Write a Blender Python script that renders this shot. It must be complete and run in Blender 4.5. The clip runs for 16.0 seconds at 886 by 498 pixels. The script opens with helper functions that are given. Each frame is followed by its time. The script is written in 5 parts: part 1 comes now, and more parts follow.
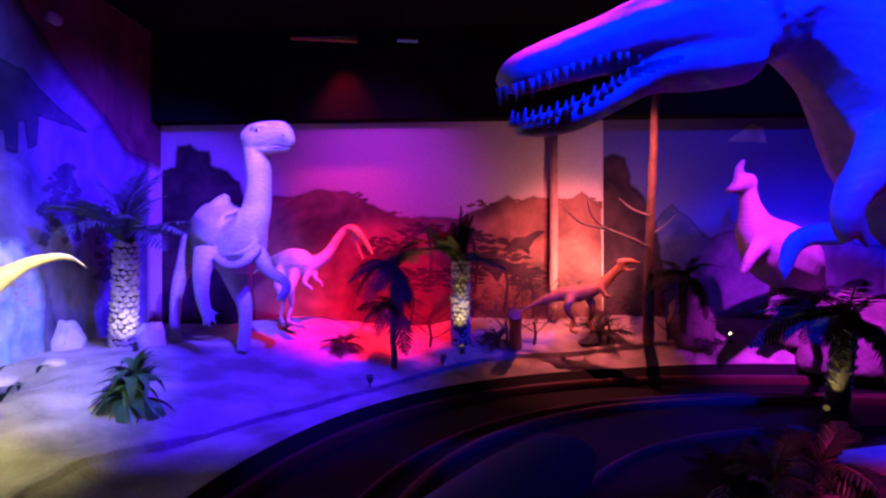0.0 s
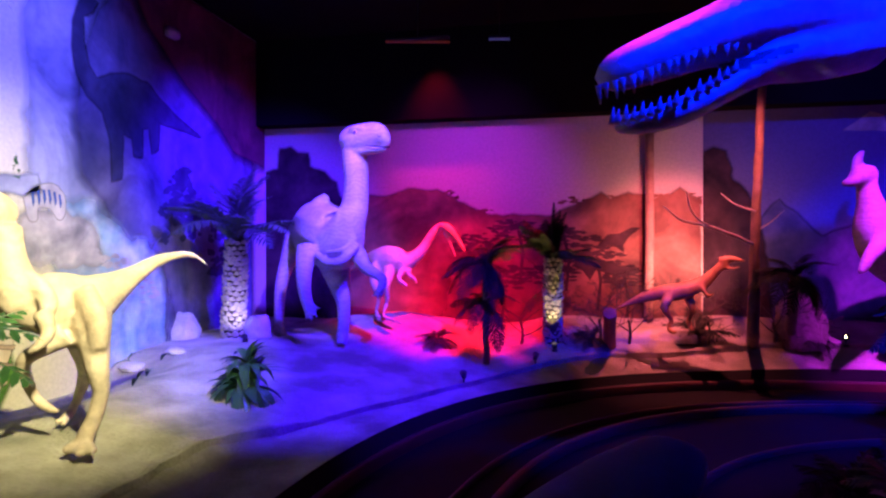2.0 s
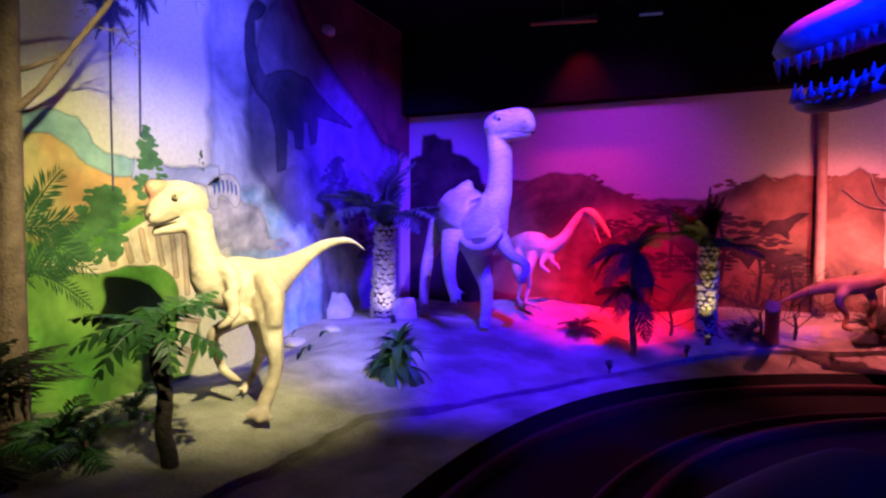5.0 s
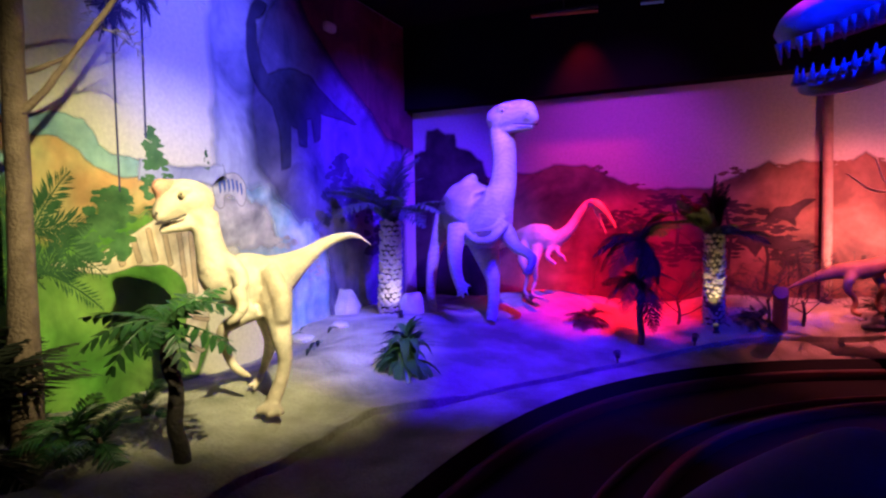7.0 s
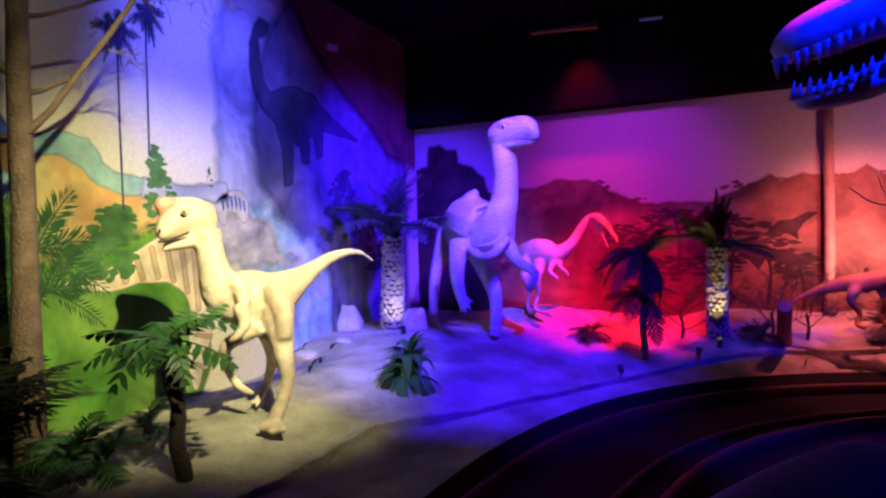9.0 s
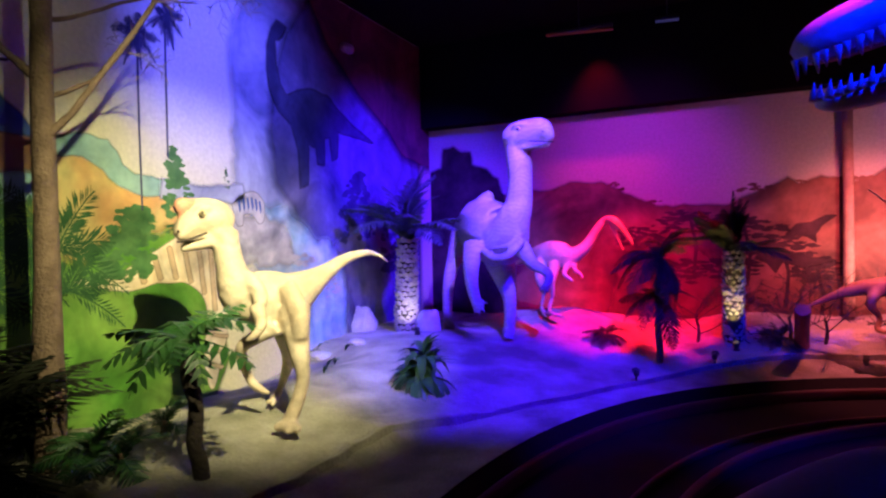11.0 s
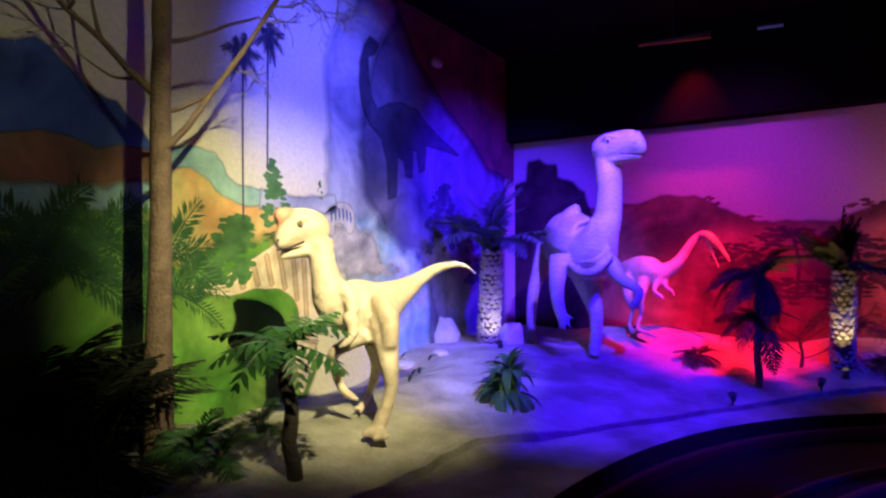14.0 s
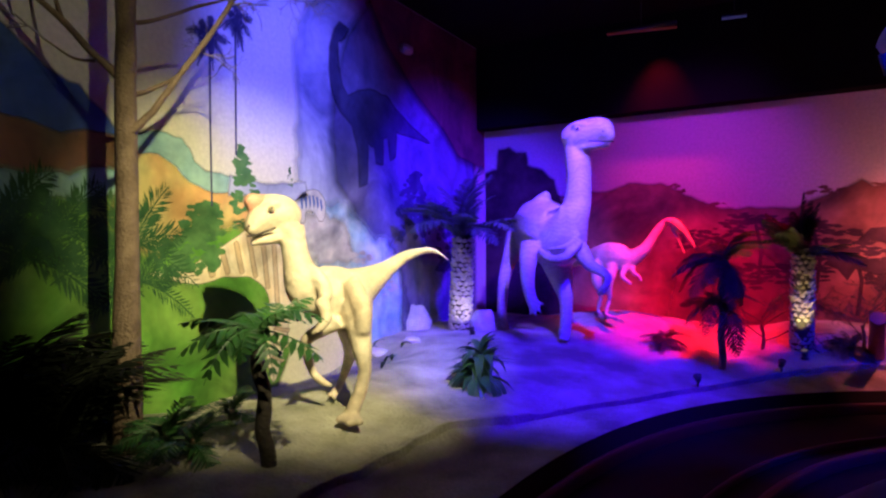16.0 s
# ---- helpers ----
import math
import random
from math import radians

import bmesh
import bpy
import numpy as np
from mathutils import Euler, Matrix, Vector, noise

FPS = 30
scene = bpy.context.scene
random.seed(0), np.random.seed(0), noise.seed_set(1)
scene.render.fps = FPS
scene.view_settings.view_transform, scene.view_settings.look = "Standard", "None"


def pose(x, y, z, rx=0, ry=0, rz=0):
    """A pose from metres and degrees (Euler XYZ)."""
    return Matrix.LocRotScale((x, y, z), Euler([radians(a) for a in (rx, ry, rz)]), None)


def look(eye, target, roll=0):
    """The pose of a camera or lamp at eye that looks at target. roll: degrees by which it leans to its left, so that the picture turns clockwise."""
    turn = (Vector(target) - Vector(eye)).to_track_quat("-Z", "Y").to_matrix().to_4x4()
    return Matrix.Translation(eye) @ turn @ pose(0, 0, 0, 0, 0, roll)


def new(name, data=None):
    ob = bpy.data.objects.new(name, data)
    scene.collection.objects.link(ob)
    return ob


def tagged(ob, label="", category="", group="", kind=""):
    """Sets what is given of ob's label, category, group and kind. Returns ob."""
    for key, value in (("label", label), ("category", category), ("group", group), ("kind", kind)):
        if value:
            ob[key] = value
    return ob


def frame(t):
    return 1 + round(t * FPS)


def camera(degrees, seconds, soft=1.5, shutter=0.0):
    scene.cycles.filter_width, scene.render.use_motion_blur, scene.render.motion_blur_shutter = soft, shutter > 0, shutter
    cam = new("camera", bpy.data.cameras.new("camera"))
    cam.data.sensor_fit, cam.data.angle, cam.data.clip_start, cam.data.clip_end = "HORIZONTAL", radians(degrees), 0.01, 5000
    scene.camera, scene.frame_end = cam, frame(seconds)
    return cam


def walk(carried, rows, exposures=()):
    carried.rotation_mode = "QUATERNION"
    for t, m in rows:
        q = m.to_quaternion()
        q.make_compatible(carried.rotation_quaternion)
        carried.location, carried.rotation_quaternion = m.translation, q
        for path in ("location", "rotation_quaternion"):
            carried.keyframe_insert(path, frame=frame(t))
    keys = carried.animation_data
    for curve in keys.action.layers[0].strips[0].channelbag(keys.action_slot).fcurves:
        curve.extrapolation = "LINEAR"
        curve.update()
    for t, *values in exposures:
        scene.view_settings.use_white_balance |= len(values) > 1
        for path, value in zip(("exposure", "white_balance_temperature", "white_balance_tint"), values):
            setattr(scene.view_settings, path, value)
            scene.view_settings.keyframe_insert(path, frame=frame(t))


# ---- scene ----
cam = camera(71.5, 16.0, soft=2.4)
PATH = [
    (0, (0.4, -0.01, 1.717), (0.279, 1.986, 1.722), -0.0),
    (0.5, (0.398, 0.07, 1.688), (0.184, 2.058, 1.687), 0.5),
    (1, (0.365, -0.043, 1.72), (0.099, 1.939, 1.702), 0.5),
    (1.5, (0.351, -0.059, 1.726), (0.03, 1.916, 1.713), 0.3),
    (2, (0.335, -0.073, 1.732), (-0.061, 1.888, 1.724), 0.0),
    (2.5, (0.317, -0.094, 1.737), (-0.166, 1.847, 1.733), 0.1),
    (3, (0.292, -0.152, 1.751), (-0.306, 1.757, 1.758), 0.3),
    (3.5, (0.287, -0.129, 1.737), (-0.423, 1.741, 1.716), 0.3),
    (4, (0.247, -0.143, 1.759), (-0.516, 1.705, 1.722), 0.8),
    (4.5, (0.223, -0.119, 1.766), (-0.567, 1.718, 1.713), 0.8),
    (7, (0.237, -0.132, 1.735), (-0.584, 1.69, 1.66), -1.0),
    (7.5, (0.238, -0.133, 1.742), (-0.58, 1.691, 1.673), -1.0),
    (8, (0.249, -0.139, 1.737), (-0.58, 1.681, 1.698), -1.1),
    (8.5, (0.253, -0.14, 1.739), (-0.58, 1.678, 1.714), -1.1),
    (9, (0.25, -0.137, 1.737), (-0.58, 1.683, 1.712), -1.4),
    (11.5, (0.23, -0.163, 1.735), (-0.65, 1.633, 1.716), -0.9),
    (12, (0.183, -0.178, 1.746), (-0.718, 1.607, 1.726), -0.9),
    (12.5, (0.167, -0.182, 1.773), (-0.792, 1.573, 1.792), -1.8),
    (13, (0.178, -0.265, 1.76), (-0.86, 1.444, 1.791), -1.8),
    (13.5, (0.171, -0.192, 1.749), (-0.93, 1.477, 1.798), 0.1),
    (14, (0.171, -0.184, 1.736), (-0.916, 1.494, 1.76), 0.0),
    (14.5, (0.185, -0.202, 1.723), (-0.872, 1.496, 1.746), -0.2),
    (15, (0.184, -0.17, 1.725), (-0.878, 1.523, 1.669), -0.3),
    (15.5, (0.17, -0.184, 1.723), (-0.86, 1.53, 1.687), -0.3),
    (16, (0.164, -0.205, 1.708), (-0.84, 1.524, 1.699), -0.3),
]
walk(cam, [(t, look(eye, target, roll)) for t, eye, target, roll in PATH],
     [(0, -0.12), (1.5, -0.12), (3.5, -0.32), (4.7, -0.38), (11, -0.4), (16, -0.46)])

# ---- light ----
world = bpy.data.worlds.new("dark_hall")
scene.world = world
world.use_nodes = True
world.node_tree.nodes["Background"].inputs[0].default_value = (0.25, 0.12, 0.6, 1)
world.node_tree.nodes["Background"].inputs[1].default_value = 0.004


def spot(name, eye, target, colour, watts, angle, blend=0.6, size=0.08):
    data = bpy.data.lights.new(name, "SPOT")
    data.color, data.energy, data.spot_size, data.spot_blend, data.shadow_soft_size = colour, watts, radians(angle), blend, size
    ob = new(name, data)
    ob.matrix_world = look(eye, target)
    return ob


spot("warm_key_spotlight", (0.5, 0.9, 4.15), (-3.2, 3.4, 1.5), (1.0, 0.89, 0.48), 3500, 43, 1.0, 0.05)
# Unseen fill, added to lift the upper left of the mural.
spot("warm_wash_fill", (0.7, 0.7, 4.15), (-3.94, 1.75, 3.15), (0.95, 0.88, 0.50), 170, 38, 1.0, 0.06)
spot("blue_wall_spotlight", (-1.5, 3.3, 4.4), (-3.94, 4.12, 3.25), (0.10, 0.095, 1.0), 1350, 58, 1.0, 0.1)
spot("deep_blue_wall_spotlight", (-0.9, 4.9, 4.4), (-3.94, 7.2, 1.7), (0.05, 0.008, 1.0), 6500, 58, 1.0, 0.1)
# Unseen fill, added to bring blue into the left side's shadows.
spot("blue_side_fill", (-0.9, 4.8, 4.4), (-3.3, 5.1, 0.8), (0.02, 0.01, 1.0), 480, 50, 1.0, 0.1)
spot("violet_spotlight", (0.2, 3.2, 4.4), (-1.9, 5.45, 0.7), (0.030, 0.003, 1.0), 5600, 52, 1.0, 0.06)
spot("lavender_spotlight", (-0.3, 3.6, 4.4), (-2.0, 6.3, 2.15), (0.26, 0.12, 1.0), 3000, 30, 1.0, 0.05)
spot("red_spotlight", (-0.2, 6.2, 4.2), (-0.95, 7.4, 1.2), (1.0, 0.006, 0.035), 4600, 46, 1.0, 0.06)
spot("red_wall_spotlight", (-1.35, 7.45, 4.35), (-1.35, 7.9, 3.3), (1.0, 0.02, 0.05), 230, 60, 1.0, 0.05)
spot("magenta_wall_spotlight", (-1.0, 5.2, 4.2), (-1.0, 8.13, 2.4), (0.44, 0.022, 0.95), 600, 60, 1.0, 0.15)
spot("rose_spotlight", (2.1, 5.3, 4.3), (1.5, 7.9, 1.4), (1.0, 0.14, 0.19), 2300, 40, 1.0, 0.05)
spot("rose_top_spotlight", (1.85, 7.1, 4.35), (1.65, 7.0, 0.7), (1.0, 0.16, 0.20), 1100, 40, 1.0, 0.03)
spot("rose_floor_spotlight", (1.72, 7.35, 1.20), (1.72, 8.13, 1.7), (1.0, 0.36, 0.30), 210, 130, 1.0, 0.05)
spot("purple_spotlight", (3.2, 5.0, 4.4), (4.2, 7.2, 1.1), (0.56, 0.02, 1.0), 3800, 44, 0.9, 0.06)
spot("dim_blue_wall_spotlight", (3.8, 5.6, 4.3), (3.6, 8.2, 2.6), (0.05, 0.02, 1.0), 260, 84, 1.0, 0.1)
spot("blue_spotlight", (1.5, 1.9, 4.5), (1.25, 3.45, 2.75), (0.0, 0.006, 1.0), 3200, 38, 0.5, 0.06)
spot("blue_spotlight", (1.7, 1.6, 4.5), (2.95, 3.9, 2.6), (0.0, 0.006, 1.0), 8200, 50, 0.7, 0.06)
spot("pink_spotlight", (-0.4, 4.2, 4.4), (1.2, 3.5, 2.9), (1.0, 0.02, 0.35), 3000, 34, 0.8, 0.06)
spot("magenta_island_spotlight", (3.4, 1.2, 4.3), (2.3, 3.6, 0.4), (0.9, 0.03, 0.30), 60, 40, 0.9, 0.06)

# ---- materials ----


def material(name, colour, rough=0.7, second=None, scale=4.0, fine=40.0, bump=0.2, metal=0.0, detail="noise", vary=0.25, dist=0.02):
    m = bpy.data.materials.new(name)
    m.use_nodes = True
    nt = m.node_tree
    n, l = nt.nodes, nt.links
    b = n["Principled BSDF"]
    b.inputs["Roughness"].default_value, b.inputs["Metallic"].default_value = rough, metal
    co = n.new("ShaderNodeTexCoord")
    big = n.new("ShaderNodeTexNoise")
    big.inputs["Scale"].default_value, big.inputs["Detail"].default_value = scale, 6
    l.new(co.outputs["Object"], big.inputs["Vector"])
    ramp = n.new("ShaderNodeValToRGB")
    ramp.color_ramp.elements[0].position, ramp.color_ramp.elements[1].position = 0.35, 0.65
    c2 = second or tuple(c * (1 - vary) for c in colour)
    ramp.color_ramp.elements[0].color, ramp.color_ramp.elements[1].color = (*c2, 1), (*colour, 1)
    l.new(big.outputs["Fac"], ramp.inputs["Fac"])
    if detail == "noise":
        small = n.new("ShaderNodeTexNoise")
        small.inputs["Detail"].default_value = 5
        out = small.outputs["Fac"]
    else:
        small = n.new("ShaderNodeTexVoronoi")
        out = small.outputs["Distance"]
    small.inputs["Scale"].default_value = fine
    l.new(co.outputs["Object"], small.inputs["Vector"])
    mix = n.new("ShaderNodeMix")
    mix.data_type, mix.blend_type = "RGBA", "MULTIPLY"
    mix.inputs["Factor"].default_value = 0.35
    l.new(ramp.outputs["Color"], mix.inputs["A"])
    l.new(out, mix.inputs["B"])
    l.new(mix.outputs["Result"], b.inputs["Base Color"])
    bp = n.new("ShaderNodeBump")
    bp.inputs["Strength"].default_value, bp.inputs["Distance"].default_value = bump, dist
    l.new(out, bp.inputs["Height"])
    l.new(bp.outputs["Normal"], b.inputs["Normal"])
    return m


def emissive(name, colour, power):
    m = bpy.data.materials.new(name)
    m.use_nodes = True
    b = m.node_tree.nodes["Principled BSDF"]
    b.inputs["Base Color"].default_value = (0.01, 0.01, 0.01, 1)
    b.inputs["Emission Color"].default_value, b.inputs["Emission Strength"].default_value = (*colour, 1), power
    return m


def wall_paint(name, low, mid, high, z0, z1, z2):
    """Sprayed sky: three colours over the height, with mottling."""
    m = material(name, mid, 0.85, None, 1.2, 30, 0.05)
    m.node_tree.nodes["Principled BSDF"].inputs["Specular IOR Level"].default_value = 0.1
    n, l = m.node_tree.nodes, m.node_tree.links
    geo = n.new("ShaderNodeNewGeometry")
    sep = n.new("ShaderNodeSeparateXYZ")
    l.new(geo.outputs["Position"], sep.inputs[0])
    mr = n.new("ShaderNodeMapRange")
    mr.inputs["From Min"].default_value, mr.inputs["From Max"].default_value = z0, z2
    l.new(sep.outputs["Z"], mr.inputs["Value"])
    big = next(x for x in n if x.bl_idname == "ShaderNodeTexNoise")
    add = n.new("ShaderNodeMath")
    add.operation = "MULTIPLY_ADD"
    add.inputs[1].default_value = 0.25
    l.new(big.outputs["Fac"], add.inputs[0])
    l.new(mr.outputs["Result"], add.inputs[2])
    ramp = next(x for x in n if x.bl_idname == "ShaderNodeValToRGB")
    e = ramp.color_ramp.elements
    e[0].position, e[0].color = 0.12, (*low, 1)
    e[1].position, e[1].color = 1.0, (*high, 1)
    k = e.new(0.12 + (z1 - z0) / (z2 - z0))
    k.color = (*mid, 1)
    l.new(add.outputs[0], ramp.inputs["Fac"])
    return m


SAND = material("sand", (0.50, 0.47, 0.36), 0.9, (0.21, 0.21, 0.14), 2.3, 38, 0.9, dist=0.02)
TRACK = material("black_rubber_floor", (0.0045, 0.0042, 0.0042), 0.7, None, 3, 50, 0.2)
TRACK.node_tree.nodes["Principled BSDF"].inputs["Specular IOR Level"].default_value = 0.15
BLACK = material("matt_black_paint", (0.011, 0.009, 0.011), 0.95, None, 2, 30, 0.1)
SKY_L = wall_paint("mural_sky_left", (0.66, 0.61, 0.38), (0.72, 0.69, 0.48), (0.54, 0.56, 0.56), 1.0, 2.6, 4.4)
# Blue-violet mural sky; the wall's dim light is also put into its colour.
SKY_R = wall_paint("mural_sky_dimmed", (0.30, 0.22, 0.36), (0.22, 0.18, 0.38), (0.12, 0.11, 0.30), 0.8, 2.0, 3.6)
SKY_B = wall_paint("mural_sky_back", (0.55, 0.42, 0.34), (0.60, 0.48, 0.44), (0.55, 0.48, 0.50), 0.8, 2.0, 3.6)
YELLOW = material("cream_rubber_skin", (0.84, 0.73, 0.56), 0.6, (0.66, 0.53, 0.38), 3.0, 38, 0.3, dist=0.01)
GREY = material("grey_rubber_skin", (0.58, 0.55, 0.54), 0.55, (0.36, 0.34, 0.35), 2.2, 60, 0.12, dist=0.006)
REDSKIN = material("tan_rubber_skin", (0.62, 0.46, 0.40), 0.6, (0.45, 0.30, 0.26), 6, 70, 0.25, detail="voronoi", dist=0.008)
TREX = material("trex_rubber_skin", (0.36, 0.36, 0.38), 0.5, (0.27, 0.27, 0.29), 3, 30, 0.18, dist=0.012)


def folds(m, scale, strength, fold_shade=0.0):
    """Adds rubbery skin folds that run across the body, their shade multiplied into the colour."""
    n, l = m.node_tree.nodes, m.node_tree.links
    co = next(x for x in n if x.bl_idname == "ShaderNodeTexCoord")
    first = next(x for x in n if x.bl_idname == "ShaderNodeBump")
    wave = n.new("ShaderNodeTexWave")
    wave.bands_direction = "Z"
    wave.inputs["Scale"].default_value, wave.inputs["Distortion"].default_value = scale, 14.0
    wave.inputs["Detail"].default_value, wave.inputs["Detail Scale"].default_value = 3.0, 1.4
    l.new(co.outputs["Object"], wave.inputs["Vector"])
    b = n.new("ShaderNodeBump")
    b.inputs["Strength"].default_value, b.inputs["Distance"].default_value = strength, 0.03
    l.new(wave.outputs["Fac"], b.inputs["Height"])
    l.new(first.outputs["Normal"], b.inputs["Normal"])
    l.new(b.outputs["Normal"], n["Principled BSDF"].inputs["Normal"])
    skin = n["Principled BSDF"].inputs["Base Color"]
    mix = n.new("ShaderNodeMix")
    mix.data_type, mix.blend_type = "RGBA", "MULTIPLY"
    mix.inputs["Factor"].default_value = fold_shade
    l.new(skin.links[0].from_socket, mix.inputs["A"])
    l.new(wave.outputs["Fac"], mix.inputs["B"])
    l.new(mix.outputs["Result"], skin)


folds(GREY, 5.0, 0.06, 0.18)
folds(TREX, 2.6, 0.10, 0.18)
folds(YELLOW, 2.4, 0.10, 0.16)
TOOTH = material("ivory_resin", (0.30, 0.28, 0.24), 0.35, None, 8, 60, 0.05)
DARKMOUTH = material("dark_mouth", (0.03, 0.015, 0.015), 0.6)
HEADSKIN = material("ochre_head_skin", (0.80, 0.62, 0.26), 0.55, (0.62, 0.42, 0.16), 9, 70, 0.2, dist=0.006)
CREST = material("coral_crest_skin", (0.76, 0.30, 0.22), 0.6, (0.66, 0.46, 0.30), 9, 70, 0.25, detail="voronoi", dist=0.008)
LEAF = material("plastic_palm_leaf", (0.035, 0.13, 0.026), 0.45, (0.018, 0.065, 0.018), 9, 60, 0.1)
# Near-black leaf: the shade these plants stand in is put into the colour.
SHADELEAF = material("shaded_palm_leaf", (0.030, 0.036, 0.022), 0.75, (0.014, 0.018, 0.011), 9, 60, 0.1)
PALELEAF = material("pale_palm_leaf", (0.085, 0.13, 0.085), 0.6, (0.04, 0.07, 0.045), 9, 60, 0.1)
BARK = material("grey_brown_bark", (0.26, 0.18, 0.12), 0.85, (0.15, 0.10, 0.065), 7, 45, 0.8, dist=0.02)
DARKBARK = material("dark_bark", (0.05, 0.038, 0.03), 0.85, (0.03, 0.022, 0.018), 7, 45, 0.8)
POSTWOOD = material("reddish_post_paint", (0.42, 0.26, 0.21), 0.85, (0.30, 0.17, 0.14), 7, 45, 0.4)
TWIG = material("pale_bare_twig", (0.42, 0.38, 0.34), 0.8, None, 12, 60, 0.3)
SCALE = material("pale_palm_bark", (0.56, 0.50, 0.42), 0.75, (0.40, 0.34, 0.27), 9, 60, 0.5)
ROCK = material("rough_rock", (0.30, 0.23, 0.19), 0.9, (0.17, 0.13, 0.11), 4, 22, 0.9, dist=0.03)
PALEROCK = material("pale_rock", (0.62, 0.60, 0.58), 0.85, None, 5, 25, 0.6)
SHADELEAF.node_tree.nodes["Principled BSDF"].inputs["Specular IOR Level"].default_value = 0.2
EYEBALL = material("amber_glass_eye", (0.62, 0.52, 0.34), 0.2, None, 30, 90, 0.02)
LAMPBODY = material("black_lamp_housing", (0.02, 0.02, 0.022), 0.4, None, 8, 60, 0.05)
BLACK.node_tree.nodes["Principled BSDF"].inputs["Specular IOR Level"].default_value = 0.0
BROWN = material("orange_brown_skin", (0.50, 0.25, 0.12), 0.6, (0.30, 0.14, 0.07), 9, 60, 0.25)
# The red light glinting on the rails is put into this colour.
LITRAIL = material("red_lit_rail", (0.085, 0.022, 0.016), 0.5, None, 5, 80, 0.1)
# Blue light spilling on the car is put into its body colour.
CARBODY = material("blue_lit_car_body", (0.06, 0.09, 0.22), 0.7, None, 3, 60, 0.03)
CLAY = material("terracotta", (0.42, 0.13, 0.08), 0.8, None, 6, 40, 0.3)

# ---- helpers of the build ----


def part(name, bm, mat, parent=None, label="", smooth=True, loc=(0, 0, 0)):
    me = bpy.data.meshes.new(name)
    bmesh.ops.recalc_face_normals(bm, faces=bm.faces[:])
    bm.to_mesh(me)
    bm.free()
    for m in mat if isinstance(mat, (list, tuple)) else [mat]:
        me.materials.append(m)
    if smooth:
        me.polygons.foreach_set("use_smooth", [True] * len(me.polygons))
    ob = new(name, me)
    ob.location = loc
    if parent:
        ob.parent = parent
    if label:
        ob["label"] = label
    return ob


def thing(name, loc, label, category, group="", kind=""):
    ob = new(name)
    ob.empty_display_size = 0.1
    ob.location = loc
    return tagged(ob, label, category, group, kind)


def box(bm, lo, hi, bevel=0.0):
    r = bmesh.ops.create_cube(bm, size=1.0)
    c = [(a + b) / 2 for a, b in zip(lo, hi)]
    s = [b - a for a, b in zip(lo, hi)]
    for v in r["verts"]:
        v.co = Vector([v.co[i] * s[i] + c[i] for i in range(3)])
    if bevel:
        edges = list({e for v in r["verts"] for e in v.link_edges})
        bmesh.ops.bevel(bm, geom=edges, offset=bevel, segments=2, affect="EDGES")


def spline(pts, steps):
    """Catmull-Rom through tuples of any length."""
    out = []
    p = [np.array(a, float) for a in pts]
    p = [2 * p[0] - p[1]] + p + [2 * p[-1] - p[-2]]
    for i in range(1, len(p) - 2):
        for k in range(steps):
            t = k / steps
            out.append(0.5 * (2 * p[i] + (p[i + 1] - p[i - 1]) * t + (2 * p[i - 1] - 5 * p[i] + 4 * p[i + 1] - p[i + 2]) * t**2 + (3 * p[i] - p[i - 1] - 3 * p[i + 1] + p[i + 2]) * t**3))
    out.append(p[-2])
    return out


def tube(bm, pts, seg=10, steps=4, mat=0):
    """A limb along (place, across radius, up radius); closed at both ends."""
    rows = spline([(*a, ra, rb) for a, ra, rb in pts], steps)
    rings = []
    for i, r in enumerate(rows):
        a, b = rows[max(i - 1, 0)], rows[min(i + 1, len(rows) - 1)]
        d = Vector(b[:3] - a[:3]).normalized()
        side = d.cross(Vector((0, 0, 1)))
        if side.length < 0.25:
            side = d.cross(Vector((0.85, 0.53, 0))).cross(d) if not rings else last
        side = (side - d * side.dot(d)).normalized()
        if rings and side.dot(last) < 0:
            side = -side
        last = side
        up = side.cross(d)
        c = Vector(r[:3])
        rings.append([bm.verts.new(c + side * (math.cos(q) * max(r[3], 0.002)) + up * (math.sin(q) * max(r[4], 0.002))) for q in (2 * math.pi * k / seg for k in range(seg))])
    for a, b in zip(rings, rings[1:]):
        for k in range(seg):
            bm.faces.new((a[k], a[(k + 1) % seg], b[(k + 1) % seg], b[k])).material_index = mat
    for ring, way in ((rings[0], 1), (rings[-1], -1)):
        bm.faces.new(ring[::way]).material_index = mat


def ball(bm, c, r, mat=0, sub=2):
    made = bmesh.ops.create_icosphere(bm, subdivisions=sub, radius=1.0)
    for v in made["verts"]:
        v.co = Vector((v.co[0] * r[0] + c[0], v.co[1] * r[1] + c[1], v.co[2] * r[2] + c[2]))
    for v in made["verts"]:
        for f in v.link_faces:
            f.material_index = mat


def cone(bm, a, b, r0, r1, seg=7, mat=0):
    a, b = Vector(a), Vector(b)
    made = bmesh.ops.create_cone(bm, cap_ends=True, segments=seg, radius1=r0, radius2=max(r1, 0.0005), depth=(b - a).length)
    m = Matrix.Translation((a + b) / 2) @ (b - a).to_track_quat("Z", "Y").to_matrix().to_4x4()
    bmesh.ops.transform(bm, matrix=m, verts=made["verts"])
    for v in made["verts"]:
        for f in v.link_faces:
            f.material_index = mat


